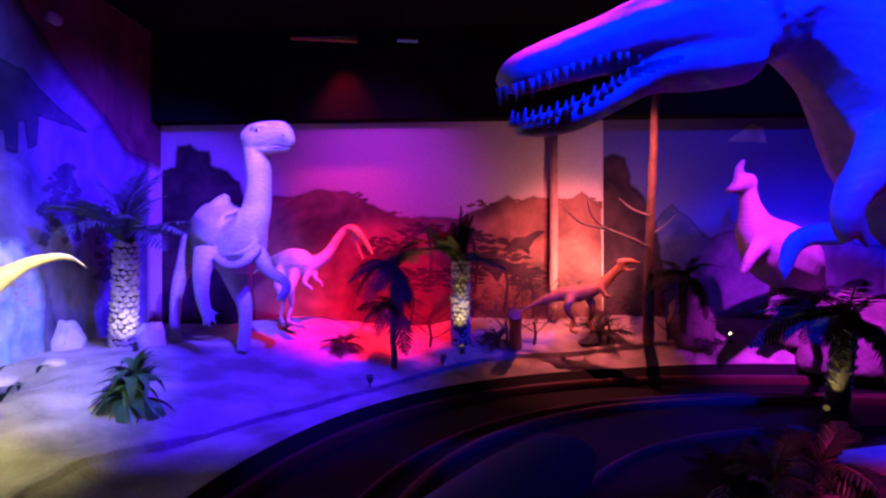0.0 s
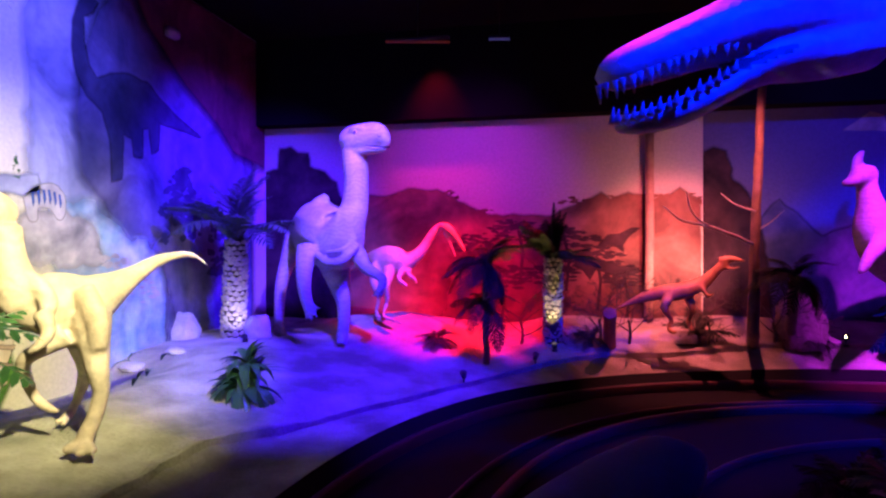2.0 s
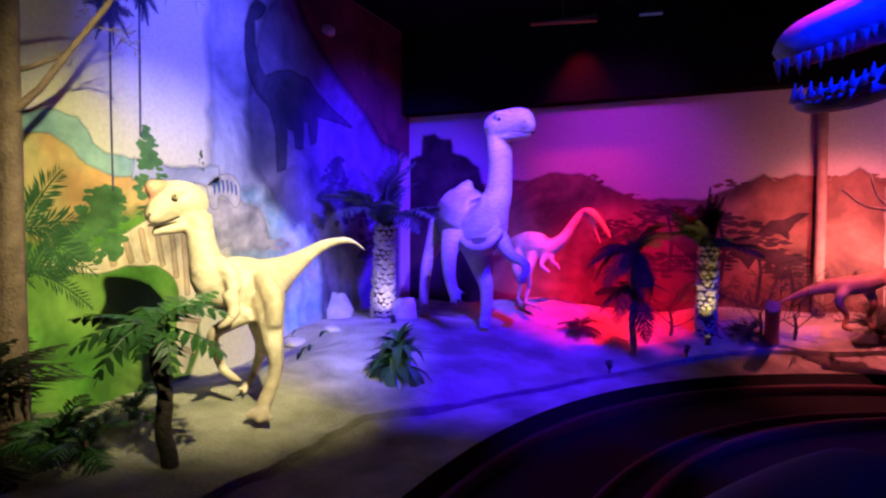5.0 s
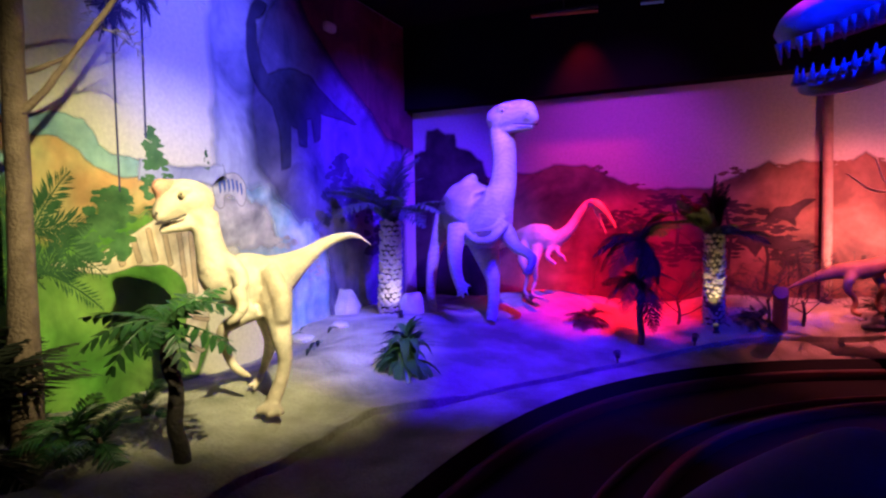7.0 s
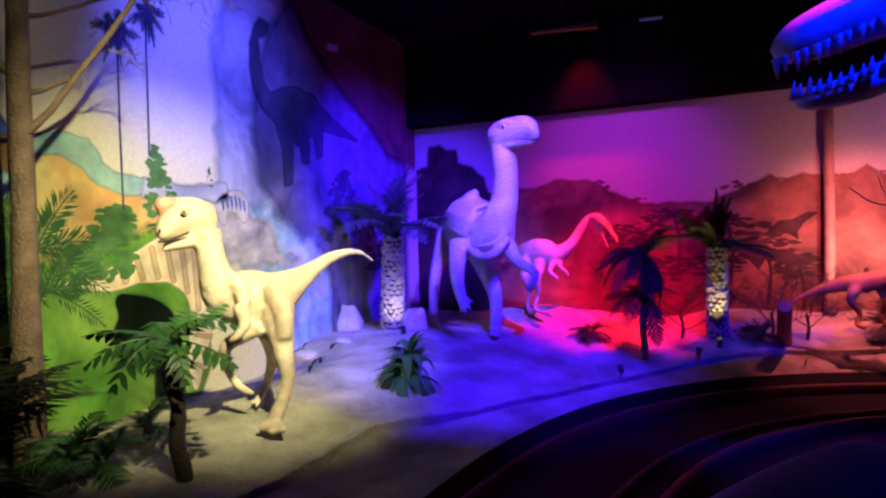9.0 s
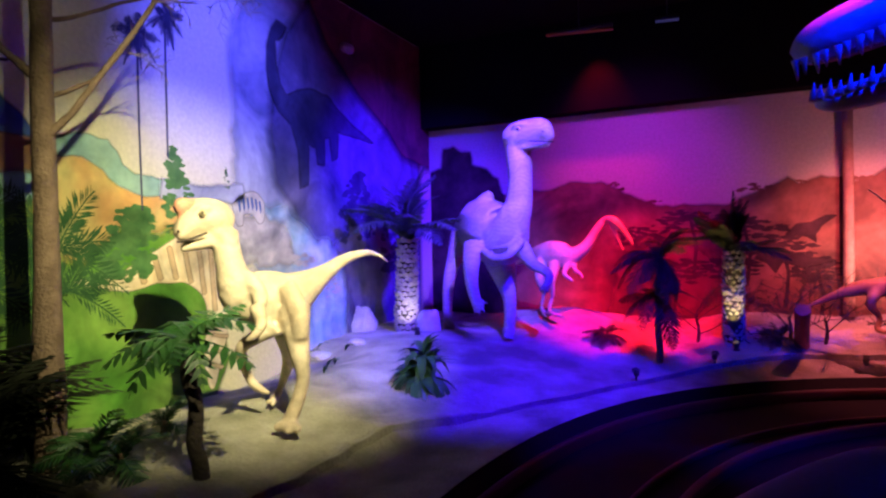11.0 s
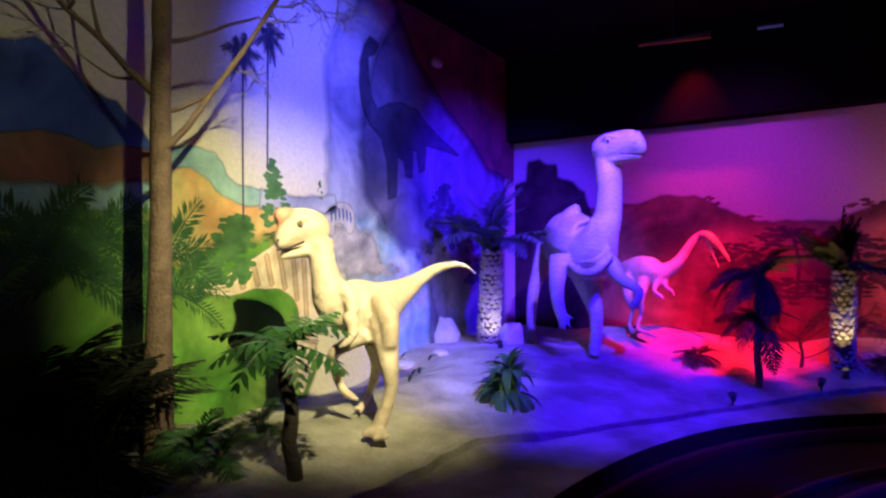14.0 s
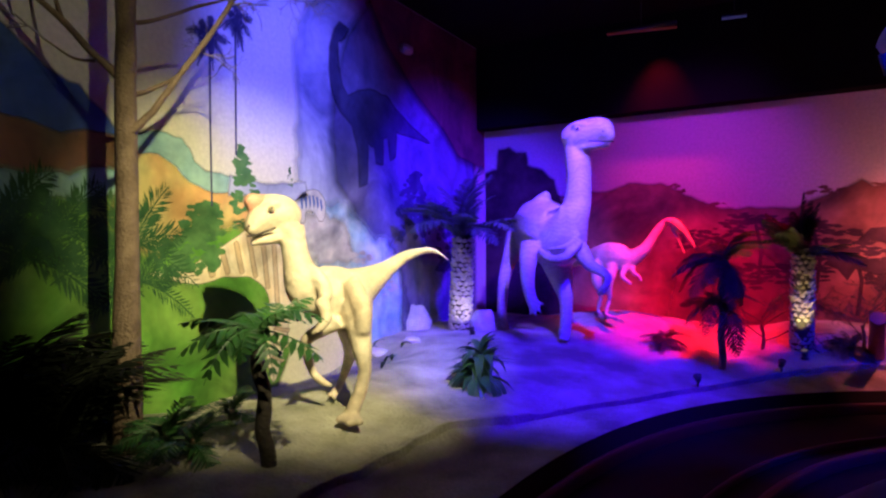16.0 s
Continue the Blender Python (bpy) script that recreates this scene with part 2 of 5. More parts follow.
def statue(name, limbs, mats, label, voxel=0.02, extras=None, relax=4, paint=None):
    """One skin over all limbs, then teeth, eyes and claws set into it: one mesh."""
    base = Vector((limbs[0][0][0][0], limbs[0][0][0][1], min(p[0][2] for limb in limbs for p in limb)))
    bm = bmesh.new()
    for limb in limbs:
        tube(bm, [(Vector(a) - base, ra, rb) for a, ra, rb in limb], 12, 4)
    rough = bpy.data.meshes.new("rough")
    bm.to_mesh(rough)
    bm.free()
    tmp = new("rough", rough)
    mod = tmp.modifiers.new("skin", "REMESH")
    mod.mode, mod.voxel_size = "VOXEL", voxel
    sm = tmp.modifiers.new("relax", "SMOOTH")
    sm.factor, sm.iterations = 0.5, relax
    dg = bpy.context.evaluated_depsgraph_get()
    skin = bpy.data.meshes.new_from_object(tmp.evaluated_get(dg))
    bpy.data.objects.remove(tmp)
    bm = bmesh.new()
    bm.from_mesh(skin)
    for f in bm.faces:
        f.material_index = 0
        f.smooth = True
    if paint:
        for f in bm.faces:
            f.material_index = paint(f.calc_center_median() + base)
    if extras:
        bm2 = bmesh.new()
        extras(bm2, base)
        me2 = bpy.data.meshes.new("extras")
        bm2.to_mesh(me2)
        bm2.free()
        bm.from_mesh(me2)
    me = bpy.data.meshes.new(name)
    bm.to_mesh(me)
    bm.free()
    for m in mats:
        me.materials.append(m)
    me.polygons.foreach_set("use_smooth", [True] * len(me.polygons))
    ob = new(name, me)
    ob.location = base
    return tagged(ob, label, "statue", "dinosaur figures")


# ---- the hall ----
CX, CY, RA, RB, RN = 4.0, 2.3, 5.2, 4.9, 2.4
X0, X1, Y0, Y1, TOP = -3.94, 9.6, -3.6, 8.13, 4.6
def ring(x, y):
    """1 on the track's outer edge, less inside."""
    return (abs((x - 4.0) / 5.2) ** 2.4 + abs((y - 2.3) / 4.9) ** 2.4) ** (1 / 2.4)


def ease(a, b, v):
    v = min(max((v - a) / (b - a), 0.0), 1.0)
    return v * v * (3 - 2 * v)


def ground_z(x, y):
    """Height of floor and sand: the track, its border, the banks and the inner island."""
    k = ring(x, y)
    if k < 1.0:
        return 0.22 + 0.22 * ease(0.52, 0.40, k)
    z = 0.40 + 0.07 * ease(1.11, 1.14, k) + 0.24 * ease(1.12, 1.42, k) * (0.1 + 0.9 * ease(1.7, 3.3, y))
    z += 0.22 * math.exp(-((x + 1.6) ** 2 / 1.2 + (y - 7.2) ** 2 / 0.35))
    z += 0.22 * ease(1.0, 1.14, k) * ease(-0.6, 0.6, x) + 0.12 * ease(6.9, 7.8, y) * ease(0.6, 2.5, x)
    z -= 0.27 * ease(-2.75, -3.8, x) * ease(5.6, 4.5, y) * ease(2.2, 3.0, y)
    if k > 1.1:
        z += 0.02 * math.sin(3.1 * x + 1.3 * y) * math.sin(2.3 * y - 1.1 * x) + 0.008 * math.sin(9 * x + 4 * y) * math.sin(8 * y - 3 * x)
    return z


def sand_z(x, y):
    """The ground with its ripples."""
    z, k = ground_z(x, y), ring(x, y)
    if k > 1.1:
        z += 0.015 * noise.noise(Vector((x * 4, y * 4, 0))) + 0.028 * noise.noise(Vector((x * 1.1, y * 1.1, 3)))
    return z


def crack_at(x, y):
    """Where the crack in the plaster runs along the border, as a share of the ring."""
    return 1.137 - 0.068 * ease(3.3, 5.2, y) + 0.010 * noise.noise(Vector((x * 1.3, y * 1.3, 7))) + 0.004 * noise.noise(Vector((x * 6, y * 6, 2)))


def build_ground():
    bm = bmesh.new()
    turns = 420
    ks = [i / 40 for i in range(2, 40)] + [0.999, 1.0001]
    cut = [-0.03, -0.012, -0.006, -0.0041, -0.004, 0.004, 0.0041, 0.008, 0.013, 0.018]
    outer = [i / 40 for i in range(41)]
    rows = []
    for a in range(turns):
        q = 2 * math.pi * a / turns
        c, s = math.cos(q), math.sin(q)
        e = (abs(c / RA) ** RN + abs(s / RB) ** RN) ** (-1 / RN)
        reach = min(((X1 if c > 0 else X0) - CX) / c if abs(c) > 1e-6 else 99, ((Y1 if s > 0 else Y0) - CY) / s if abs(s) > 1e-6 else 99)
        edge = min(e, reach - 0.01)
        row = []
        kc = crack_at(CX + c * e * 1.11, CY + s * e * 1.11)
        near = [1.002, 1.02] + [kc + v for v in cut] + [1.168]
        ds = [k * edge for k in ks] + [min(edge * k, reach * (0.99 + 0.0005 * i)) for i, k in enumerate(near)]
        ds += [min(edge * 1.172, reach * 0.999) * (1 - k) + reach * k for k in outer[1:]]
        deep = 0.16 if c < 0 and edge * 1.14 < reach * 0.98 else 0.0
        wide = 0.55 + 0.45 * noise.noise(Vector((q * 9, 0, 4)))
        for i, d in enumerate(ds):
            m = i - len(ks) - 2
            if m in (3, 4, 5, 6):
                mid = kc * edge
                d = min(mid + (d - mid) * wide, d) if m > 4 else max(mid + (d - mid) * wide, d)
            x, y = CX + c * d, CY + s * d
            z = sand_z(x, y)
            if m in (4, 5):
                z -= deep
            elif 6 <= m <= 8:
                z += (0.035, 0.03, 0.015)[m - 6] * (deep > 0)
            row.append(bm.verts.new((x, y, z)))
        rows.append(row)
    per = len(rows[0])
    hub = bm.verts.new((CX, CY, ground_z(CX, CY)))
    for a in range(turns):
        r, n = rows[a], rows[(a + 1) % turns]
        bm.faces.new((hub, r[0], n[0])).material_index = 0
        for i in range(len(r) - 1):
            f = bm.faces.new((r[i], r[i + 1], n[i + 1], n[i]))
            c = f.calc_center_median()
            k = ring(c.x, c.y)
            f.material_index = 1 if 0.5 < k < 1.0 else 0
    ob = part("ground", bm, [SAND, TRACK])
    first = len(ks) + 4
    for f in ob.data.polygons:
        rung = [(v % per) for v in f.vertices]
        if first <= min(rung) and max(rung) <= first + 4 and max(rung) - min(rung) == 1:
            f.use_smooth = False
    return tagged(ob, "uneven sand banks round a black ride floor", "ground", kind="structure")


build_ground()


def slab(name, lo, hi, mat, label, category):
    bm = bmesh.new()
    box(bm, lo, hi)
    return tagged(part(name, bm, mat, smooth=False), label, category, kind="structure")


wall_left = slab("wall_left", (X0 - 0.15, Y0, 0), (X0, Y1 + 0.15, TOP), SKY_L, "mural wall with a painted pale valley sky", "wall")
wall_back = slab("wall_back", (X0, Y1, 0), (2.0, Y1 + 0.15, TOP), SKY_B, "mural wall with a painted desert sky", "wall")
wall_back_right = slab("wall_back_right", (2.0, Y1 + 0.08, 0), (X1, Y1 + 0.15, TOP), SKY_R, "recessed mural wall with a blue-violet sky, dimness put into its colour", "wall")
slab("wall_right", (X1, Y0, 0), (X1 + 0.15, Y1 + 0.15, TOP), BLACK, "matt black hall wall", "wall")
slab("wall_front", (X0 - 0.15, Y0 - 0.15, 0), (X1 + 0.15, Y0, TOP), BLACK, "matt black hall wall behind the ride", "wall")
slab("ceiling", (X0 - 0.15, Y0 - 0.15, TOP), (X1 + 0.15, Y1 + 0.15, TOP + 0.15), BLACK, "unlit black ceiling of the hall", "ceiling")
slab("ceiling_beam", (X0, 7.86, 3.42), (X1, Y1 - 0.004, TOP), BLACK, "black beam over the back mural", "beam")


def rails():
    """Guide rails that run round the track."""
    for k, h, w in ((0.982, 0.10, 0.022), (0.85, 0.05, 0.015), (0.80, 0.08, 0.03), (0.62, 0.05, 0.02)):
        bm = bmesh.new()
        loops = []
        for a in range(200):
            q = 2 * math.pi * a / 200
            c, s = math.cos(q), math.sin(q)
            e = (abs(c / RA) ** RN + abs(s / RB) ** RN) ** (-1 / RN) * k
            loops.append([bm.verts.new((CX + c * (e + o), CY + s * (e + o), 0.215 + z)) for o, z in ((-w, 0), (-w, h * 0.8), (-w * 0.6, h), (w * 0.6, h), (w, h * 0.8), (w, 0))])
        for a in range(200):
            r, n = loops[a], loops[(a + 1) % 200]
            for i in range(5):
                bm.faces.new((r[i], r[i + 1], n[i + 1], n[i]))
        tagged(part("guide_rail", bm, LITRAIL), "steel guide rail on the ride floor, red glint put into its colour", "rail", "ride rails")


rails()

# ---- painted mural ----
from mathutils.geometry import tessellate_polygon


def paint(name, colour, second=None, scale=3.0):
    """Sprayed mural paint; its cover thins out towards the edge of a shape."""
    m = material(name, colour, 0.85, second, scale, 14, 0.04)
    m.node_tree.nodes["Principled BSDF"].inputs["Specular IOR Level"].default_value = 0.08
    wash = m.node_tree.nodes.new("ShaderNodeTexNoise")
    wash.inputs["Scale"].default_value, wash.inputs["Detail"].default_value, wash.inputs["Distortion"].default_value = 1.7, 7, 1.2
    tone = m.node_tree.nodes.new("ShaderNodeValToRGB")
    tone.color_ramp.elements[0].position, tone.color_ramp.elements[1].position = 0.30, 0.70
    tone.color_ramp.elements[0].color, tone.color_ramp.elements[1].color = (0.45, 0.47, 0.5, 1), (1.35, 1.3, 1.2, 1)
    both = m.node_tree.nodes.new("ShaderNodeMix")
    both.data_type, both.blend_type = "RGBA", "MULTIPLY"
    both.inputs["Factor"].default_value = 1.0
    old = m.node_tree.nodes["Principled BSDF"].inputs["Base Color"].links[0].from_socket
    co = next(x for x in m.node_tree.nodes if x.bl_idname == "ShaderNodeTexCoord")
    m.node_tree.links.new(co.outputs["Object"], wash.inputs["Vector"])
    m.node_tree.links.new(wash.outputs["Fac"], tone.inputs["Fac"])
    m.node_tree.links.new(old, both.inputs["A"])
    m.node_tree.links.new(tone.outputs["Color"], both.inputs["B"])
    m.node_tree.links.new(both.outputs["Result"], m.node_tree.nodes["Principled BSDF"].inputs["Base Color"])
    n, l = m.node_tree.nodes, m.node_tree.links
    cover = n.new("ShaderNodeAttribute")
    cover.attribute_name = "cover"
    clear = n.new("ShaderNodeBsdfTransparent")
    mix = n.new("ShaderNodeMixShader")
    l.new(cover.outputs["Fac"], mix.inputs["Fac"])
    l.new(clear.outputs[0], mix.inputs[1])
    l.new(n["Principled BSDF"].outputs[0], mix.inputs[2])
    l.new(mix.outputs[0], n["Material Output"].inputs["Surface"])
    return m


P_HILLBLUE = paint("paint_far_blue", (0.05, 0.11, 0.38), (0.08, 0.15, 0.34))
P_TEAL = paint("paint_teal_cliff", (0.22, 0.42, 0.42), (0.30, 0.48, 0.40), 2.0)
P_TAN = paint("paint_orange_earth", (0.62, 0.36, 0.14), (0.48, 0.44, 0.18), 2.5)
P_RUST = paint("paint_rust_earth", (0.26, 0.12, 0.07), (0.20, 0.15, 0.08), 2.5)
P_GREEN = paint("paint_meadow_green", (0.085, 0.25, 0.035), (0.18, 0.33, 0.065), 1.6)
P_TREE = paint("paint_tree_green", (0.05, 0.14, 0.05), (0.09, 0.20, 0.07), 9.0)
P_FERN = paint("paint_dark_fern", (0.03, 0.09, 0.035), (0.05, 0.13, 0.05), 9.0)
P_DARK = paint("paint_dark_blue", (0.045, 0.05, 0.10), (0.07, 0.07, 0.13), 4.0)
P_VIOLET = paint("paint_slate", (0.11, 0.11, 0.22), (0.20, 0.18, 0.30), 2.0)
P_HAZE = paint("paint_hazy_cliff", (0.34, 0.37, 0.50), (0.42, 0.45, 0.54), 2.0)
P_WATER = paint("paint_river", (0.28, 0.47, 0.60), (0.55, 0.66, 0.72), 5.0)
P_STONE = paint("paint_pale_stone", (0.62, 0.60, 0.54), (0.44, 0.42, 0.40), 6.0)
P_HIDE = paint("paint_striped_hide", (0.84, 0.74, 0.54), (0.68, 0.54, 0.34), 5.0)
P_BAND = paint("paint_brown_band", (0.58, 0.45, 0.29), (0.50, 0.37, 0.23), 5.0)
P_MESA = paint("paint_dark_mesa", (0.040, 0.022, 0.032), (0.075, 0.038, 0.05), 4.0)
P_DUNE = paint("paint_red_desert", (0.30, 0.14, 0.12), (0.18, 0.075, 0.07), 2.2)
P_DUSK = paint("paint_brown_dusk", (0.20, 0.07, 0.08), (0.13, 0.045, 0.06), 1.2)


def painted(name, outline, wall, mat, layer, rough=0.02, rounded=False, feather=0.05):
    """A flat painted shape on a wall: outline in metres along it, layer in coats of paint."""
    pts = spline(list(outline) + [outline[0]], 6)[:-1] if rounded else []
    if not rounded:
        for (a, b), (c, d) in zip(outline, list(outline[1:]) + [outline[0]]):
            n = max(2, int(math.hypot(c - a, d - b) / 0.07))
            pts += [(a + (c - a) * i / n, b + (d - b) * i / n) for i in range(n)]
    if rough:
        pts = [(u + rough * noise.noise(Vector((u * 9, v * 9, layer))), v + rough * 1.6 * noise.noise(Vector((u * 7, v * 7, 5 + layer)))) for u, v in pts]
    area = sum(a[0] * b[1] - b[0] * a[1] for a, b in zip(pts, pts[1:] + pts[:1]))
    edge = []
    for i, (u, v) in enumerate(pts):
        a, b = pts[i - 1], pts[(i + 1) % len(pts)]
        d = Vector((b[1] - a[1], a[0] - b[0])).normalized() * feather * (1 if area > 0 else -1)
        edge.append((u + d.x, v + d.y))
    off = 0.001 + 0.0004 * layer
    bm = bmesh.new()
    cover = bm.verts.layers.float.new("cover")

    def put(u, v, full):
        if wall is wall_left:
            vert = bm.verts.new((X0 + off, min(max(u, Y0 + 0.01), Y1 - 0.01), min(max(v, 0.05), TOP - 0.01)))
        else:
            vert = bm.verts.new((min(max(u, X0 + 0.01), 1.995 if wall is wall_back else X1), Y1 + (0 if wall is wall_back else 0.08) - off, min(max(v, 0.05), TOP - 0.01)))
        vert[cover] = full
        return vert

    vs = [put(u, v, 1.0) for u, v in pts]
    es = [put(u, v, 0.0) for u, v in edge]
    done = set()
    for tri in tessellate_polygon([[Vector((u, v, 0)) for u, v in pts]]):
        if len(set(tri)) == 3 and tuple(sorted(tri)) not in done:
            done.add(tuple(sorted(tri)))
            bm.faces.new([vs[i] for i in tri])
    for i in range(len(pts)):
        k = (i + 1) % len(pts)
        bm.faces.new((vs[i], vs[k], es[k], es[i]))
    return part(name, bm, mat, wall, smooth=False)


def painted_line(name, pts, width, wall, mat, layer):
    up = [(u - width / 2, v) for u, v in pts]
    return painted(name, up + [(u + width / 2, v) for u, v in pts[::-1]], wall, mat, layer, 0.0, feather=0.004)


def on_wall(bm, cover, wall, off, u, v, full=1.0):
    """A vertex on the paint of a wall, u metres along it and v above the floor."""
    u, v = (min(max(u, Y0), Y1 - 0.01) if wall is wall_left else max(u, X0 + 0.01)), min(max(v, 0.05), TOP - 0.01)
    if wall is wall_back:
        u = min(u, 1.99)
    vert = bm.verts.new((X0 + off, u, v) if wall is wall_left else (u, Y1 + (0 if wall is wall_back else 0.08) - off, v))
    vert[cover] = full
    return vert


def painted_crown(name, c, r, wall, mat, layer, n=11, droop=0.5, spread=1.0):
    """A painted palm crown: fronds of slanting brush strokes from one point."""
    bm = bmesh.new()
    cover = bm.verts.layers.float.new("cover")
    off = 0.001 + 0.0004 * layer
    rnd = random.Random(int(c[0] * 100) + n)
    for i in range(n):
        q = math.pi * (0.5 + spread * 1.25 * ((i + 0.5) / n - 0.5) * 2 * 0.55) + 0.2 * math.sin(i * 2.7)
        k = r * (0.75 + 0.3 * math.sin(i * 1.9 + c[0]))
        spine = [Vector((c[0] + k * f * math.cos(q), c[1] + k * f * math.sin(q) - droop * k * f * f)) for f in (s / 16 for s in range(17))]
        for s in range(16):
            a, b = spine[s], spine[s + 1]
            d = (b - a).normalized()
            side = Vector((-d.y, d.x))
            w = r * 0.17 * math.sin(math.pi * (0.12 + 0.85 * s / 16)) * rnd.uniform(0.75, 1.2)
            rows = [(a + side * 0.006, a - side * 0.006, b - side * 0.005, b + side * 0.005)]
            for way in (-1, 1):
                tip = a + side * way * w + d * w * rnd.uniform(0.7, 1.2)
                rows.append((a - d * 0.005, a.lerp(tip, 0.5) - d * w * 0.12, tip, a.lerp(tip, 0.5) + d * w * 0.16))
            for row in rows:
                bm.faces.new([on_wall(bm, cover, wall, off, p.x, p.y, 0.9) for p in row])
                off += 0.0000008
    return part(name, bm, mat, wall, smooth=False)


def painted_dabs(name, outline, wall, mat, layer, count, size, seed, flat=0.6):
    """Foliage dabbed on with a brush: many small uneven dabs inside an outline of (along, height, half width)."""
    rnd = random.Random(seed)
    bm = bmesh.new()
    cover = bm.verts.layers.float.new("cover")
    off = 0.001 + 0.0004 * layer
    rows = spline(outline, 8)
    for i in range(count):
        u, v, w = rows[min(int(rnd.random() * len(rows)), len(rows) - 1)]
        u += w * rnd.uniform(-1, 1)
        v += size * rnd.uniform(-0.6, 0.6)
        k = size * rnd.uniform(0.5, 1.2)
        turn = rnd.uniform(0, 6.28)
        ring_of = [(u + k * rnd.uniform(0.5, 1.1) * math.cos(turn + a * 0.9), v + flat * k * rnd.uniform(0.4, 1.1) * math.sin(turn + a * 0.9)) for a in range(7)]
        bm.faces.new([on_wall(bm, cover, wall, off, *p) for p in ring_of])
        off += 0.000002
    return part(name, bm, mat, wall, smooth=False)


WL = wall_left
painted("painted_meadow", [(2.51, -0.016), (0.987, 0.548), (0.98, 1.95), (1.87, 2.16), (2.59, 2.25), (3.10, 2.02), (3.71, 2.00), (3.85, 1.59), (3.99, 0.747), (3.71, 0.185)], WL, P_GREEN, 2)
painted("painted_orange_slope", [(2.40, 2.42), (2.70, 2.44), (2.85, 2.37), (2.96, 2.27), (3.15, 2.19), (3.57, 2.16), (3.85, 2.14), (3.95, 1.95), (3.58, 1.93), (3.21, 1.96), (2.99, 1.98), (2.83, 1.85), (2.63, 1.72), (2.40, 1.80)], WL, P_TAN, 3, 0.05, feather=0.12)
painted("painted_rust_slope", [(0.978, 2.45), (1.41, 2.49), (1.69, 2.52), (1.89, 2.48), (2.14, 2.49), (2.33, 2.47), (2.33, 2.23), (1.90, 2.16), (1.42, 2.16), (0.979, 2.10)], WL, P_RUST, 3, 0.03, feather=0.06)
painted("painted_teal_band", [(0.98, 2.12), (1.42, 2.14), (1.90, 2.16), (2.33, 2.21), (2.33, 2.09), (1.90, 2.06), (1.42, 1.96), (0.98, 1.92)], WL, P_TEAL, 4, 0.03, feather=0.06)
painted("painted_blue_mountain", [(0.975, 2.72), (1.20, 2.88), (1.41, 2.99), (1.59, 3.07), (1.69, 3.01), (1.82, 2.89), (1.96, 2.83), (2.09, 2.76), (2.25, 2.64), (2.36, 2.52), (2.14, 2.50), (1.89, 2.48), (1.69, 2.53), (1.41, 2.49), (0.978, 2.42)], WL, P_HILLBLUE, 5, 0.025, feather=0.03)
painted("painted_teal_cliff", [(2.40, 2.50), (2.63, 2.53), (2.74, 2.56), (2.86, 2.54), (2.93, 2.47), (2.99, 2.38), (3.09, 2.31), (3.24, 2.29), (3.38, 2.29), (3.42, 2.22), (3.27, 2.17), (3.09, 2.17), (2.96, 2.22), (2.84, 2.33), (2.68, 2.41), (2.40, 2.40)], WL, P_TEAL, 6, 0.02, feather=0.03)
painted("painted_far_haze", [(3.36, 2.28), (3.71, 2.25), (3.99, 2.27), (4.22, 2.31), (4.24, 2.18), (3.57, 2.16), (3.34, 2.17)], WL, P_HAZE, 7, 0.02, feather=0.05)
painted_dabs("painted_conifer", [(3.46, 2.54, 0.01), (3.47, 2.45, 0.07), (3.48, 2.35, 0.08), (3.49, 2.25, 0.12), (3.50, 2.12, 0.15), (3.50, 2.02, 0.12)], WL, P_TREE, 8, 110, 0.05, 1)
painted_dabs("painted_conifer", [(4.03, 2.45, 0.004), (4.03, 2.38, 0.02), (4.03, 2.28, 0.035)], WL, P_TREE, 8, 30, 0.018, 2)
painted_dabs("painted_shrub", [(3.12, 2.06, 0.05), (3.08, 1.97, 0.16), (3.06, 1.87, 0.20), (3.03, 1.76, 0.22), (3.0, 1.63, 0.24), (2.95, 1.52, 0.25)], WL, P_TREE, 9, 190, 0.06, 3)
painted_dabs("painted_shrub", [(3.42, 1.93, 0.05), (3.45, 1.88, 0.09)], WL, P_FERN, 9, 24, 0.03, 4, 0.35)
painted_line("painted_palm_trunk", [(3.15, 2.04), (3.14, 2.67), (3.14, 3.40)], 0.014, WL, P_DARK, 10)
painted_line("painted_palm_trunk", [(3.40, 2.48), (3.40, 3.05), (3.40, 3.60)], 0.014, WL, P_DARK, 10)
painted_crown("painted_palm_crown", (3.13, 3.42), 0.23, WL, P_DARK, 11, 19, 0.35, 1.75)
painted_crown("painted_palm_crown", (3.42, 3.64), 0.21, WL, P_DARK, 13, 17, 0.35, 1.75)
painted("painted_cliff_haze", [(4.22, 2.30), (4.20, 2.79), (4.23, 3.13), (4.17, 3.39), (4.25, 3.85), (4.82, 4.45), (6.13, 4.58), (7.40, 4.58), (7.60, 2.94), (7.60, 0.3), (6.10, 0.437), (5.30, 0.805), (4.81, 1.86), (4.46, 2.20)], WL, P_HAZE, 2, 0.05, feather=0.14)
painted("painted_cliff_face", [(4.75, 2.40), (4.70, 2.89), (4.75, 3.37), (4.95, 3.90), (5.40, 4.45), (6.13, 4.55), (7.50, 4.50), (7.70, 2.94), (7.70, 0.3), (6.30, 0.437), (5.70, 0.805), (5.20, 1.86), (5.0, 2.20)], WL, P_VIOLET, 3, 0.0, feather=0.16)
painted("painted_dusk_sky", [(5.20, 4.59), (7.0, 4.59), (8.10, 4.59), (8.10, 2.9), (7.30, 3.0), (6.94, 3.28), (6.24, 3.62), (5.63, 4.05)], WL, P_DUSK, 4, 0.0, feather=0.16)
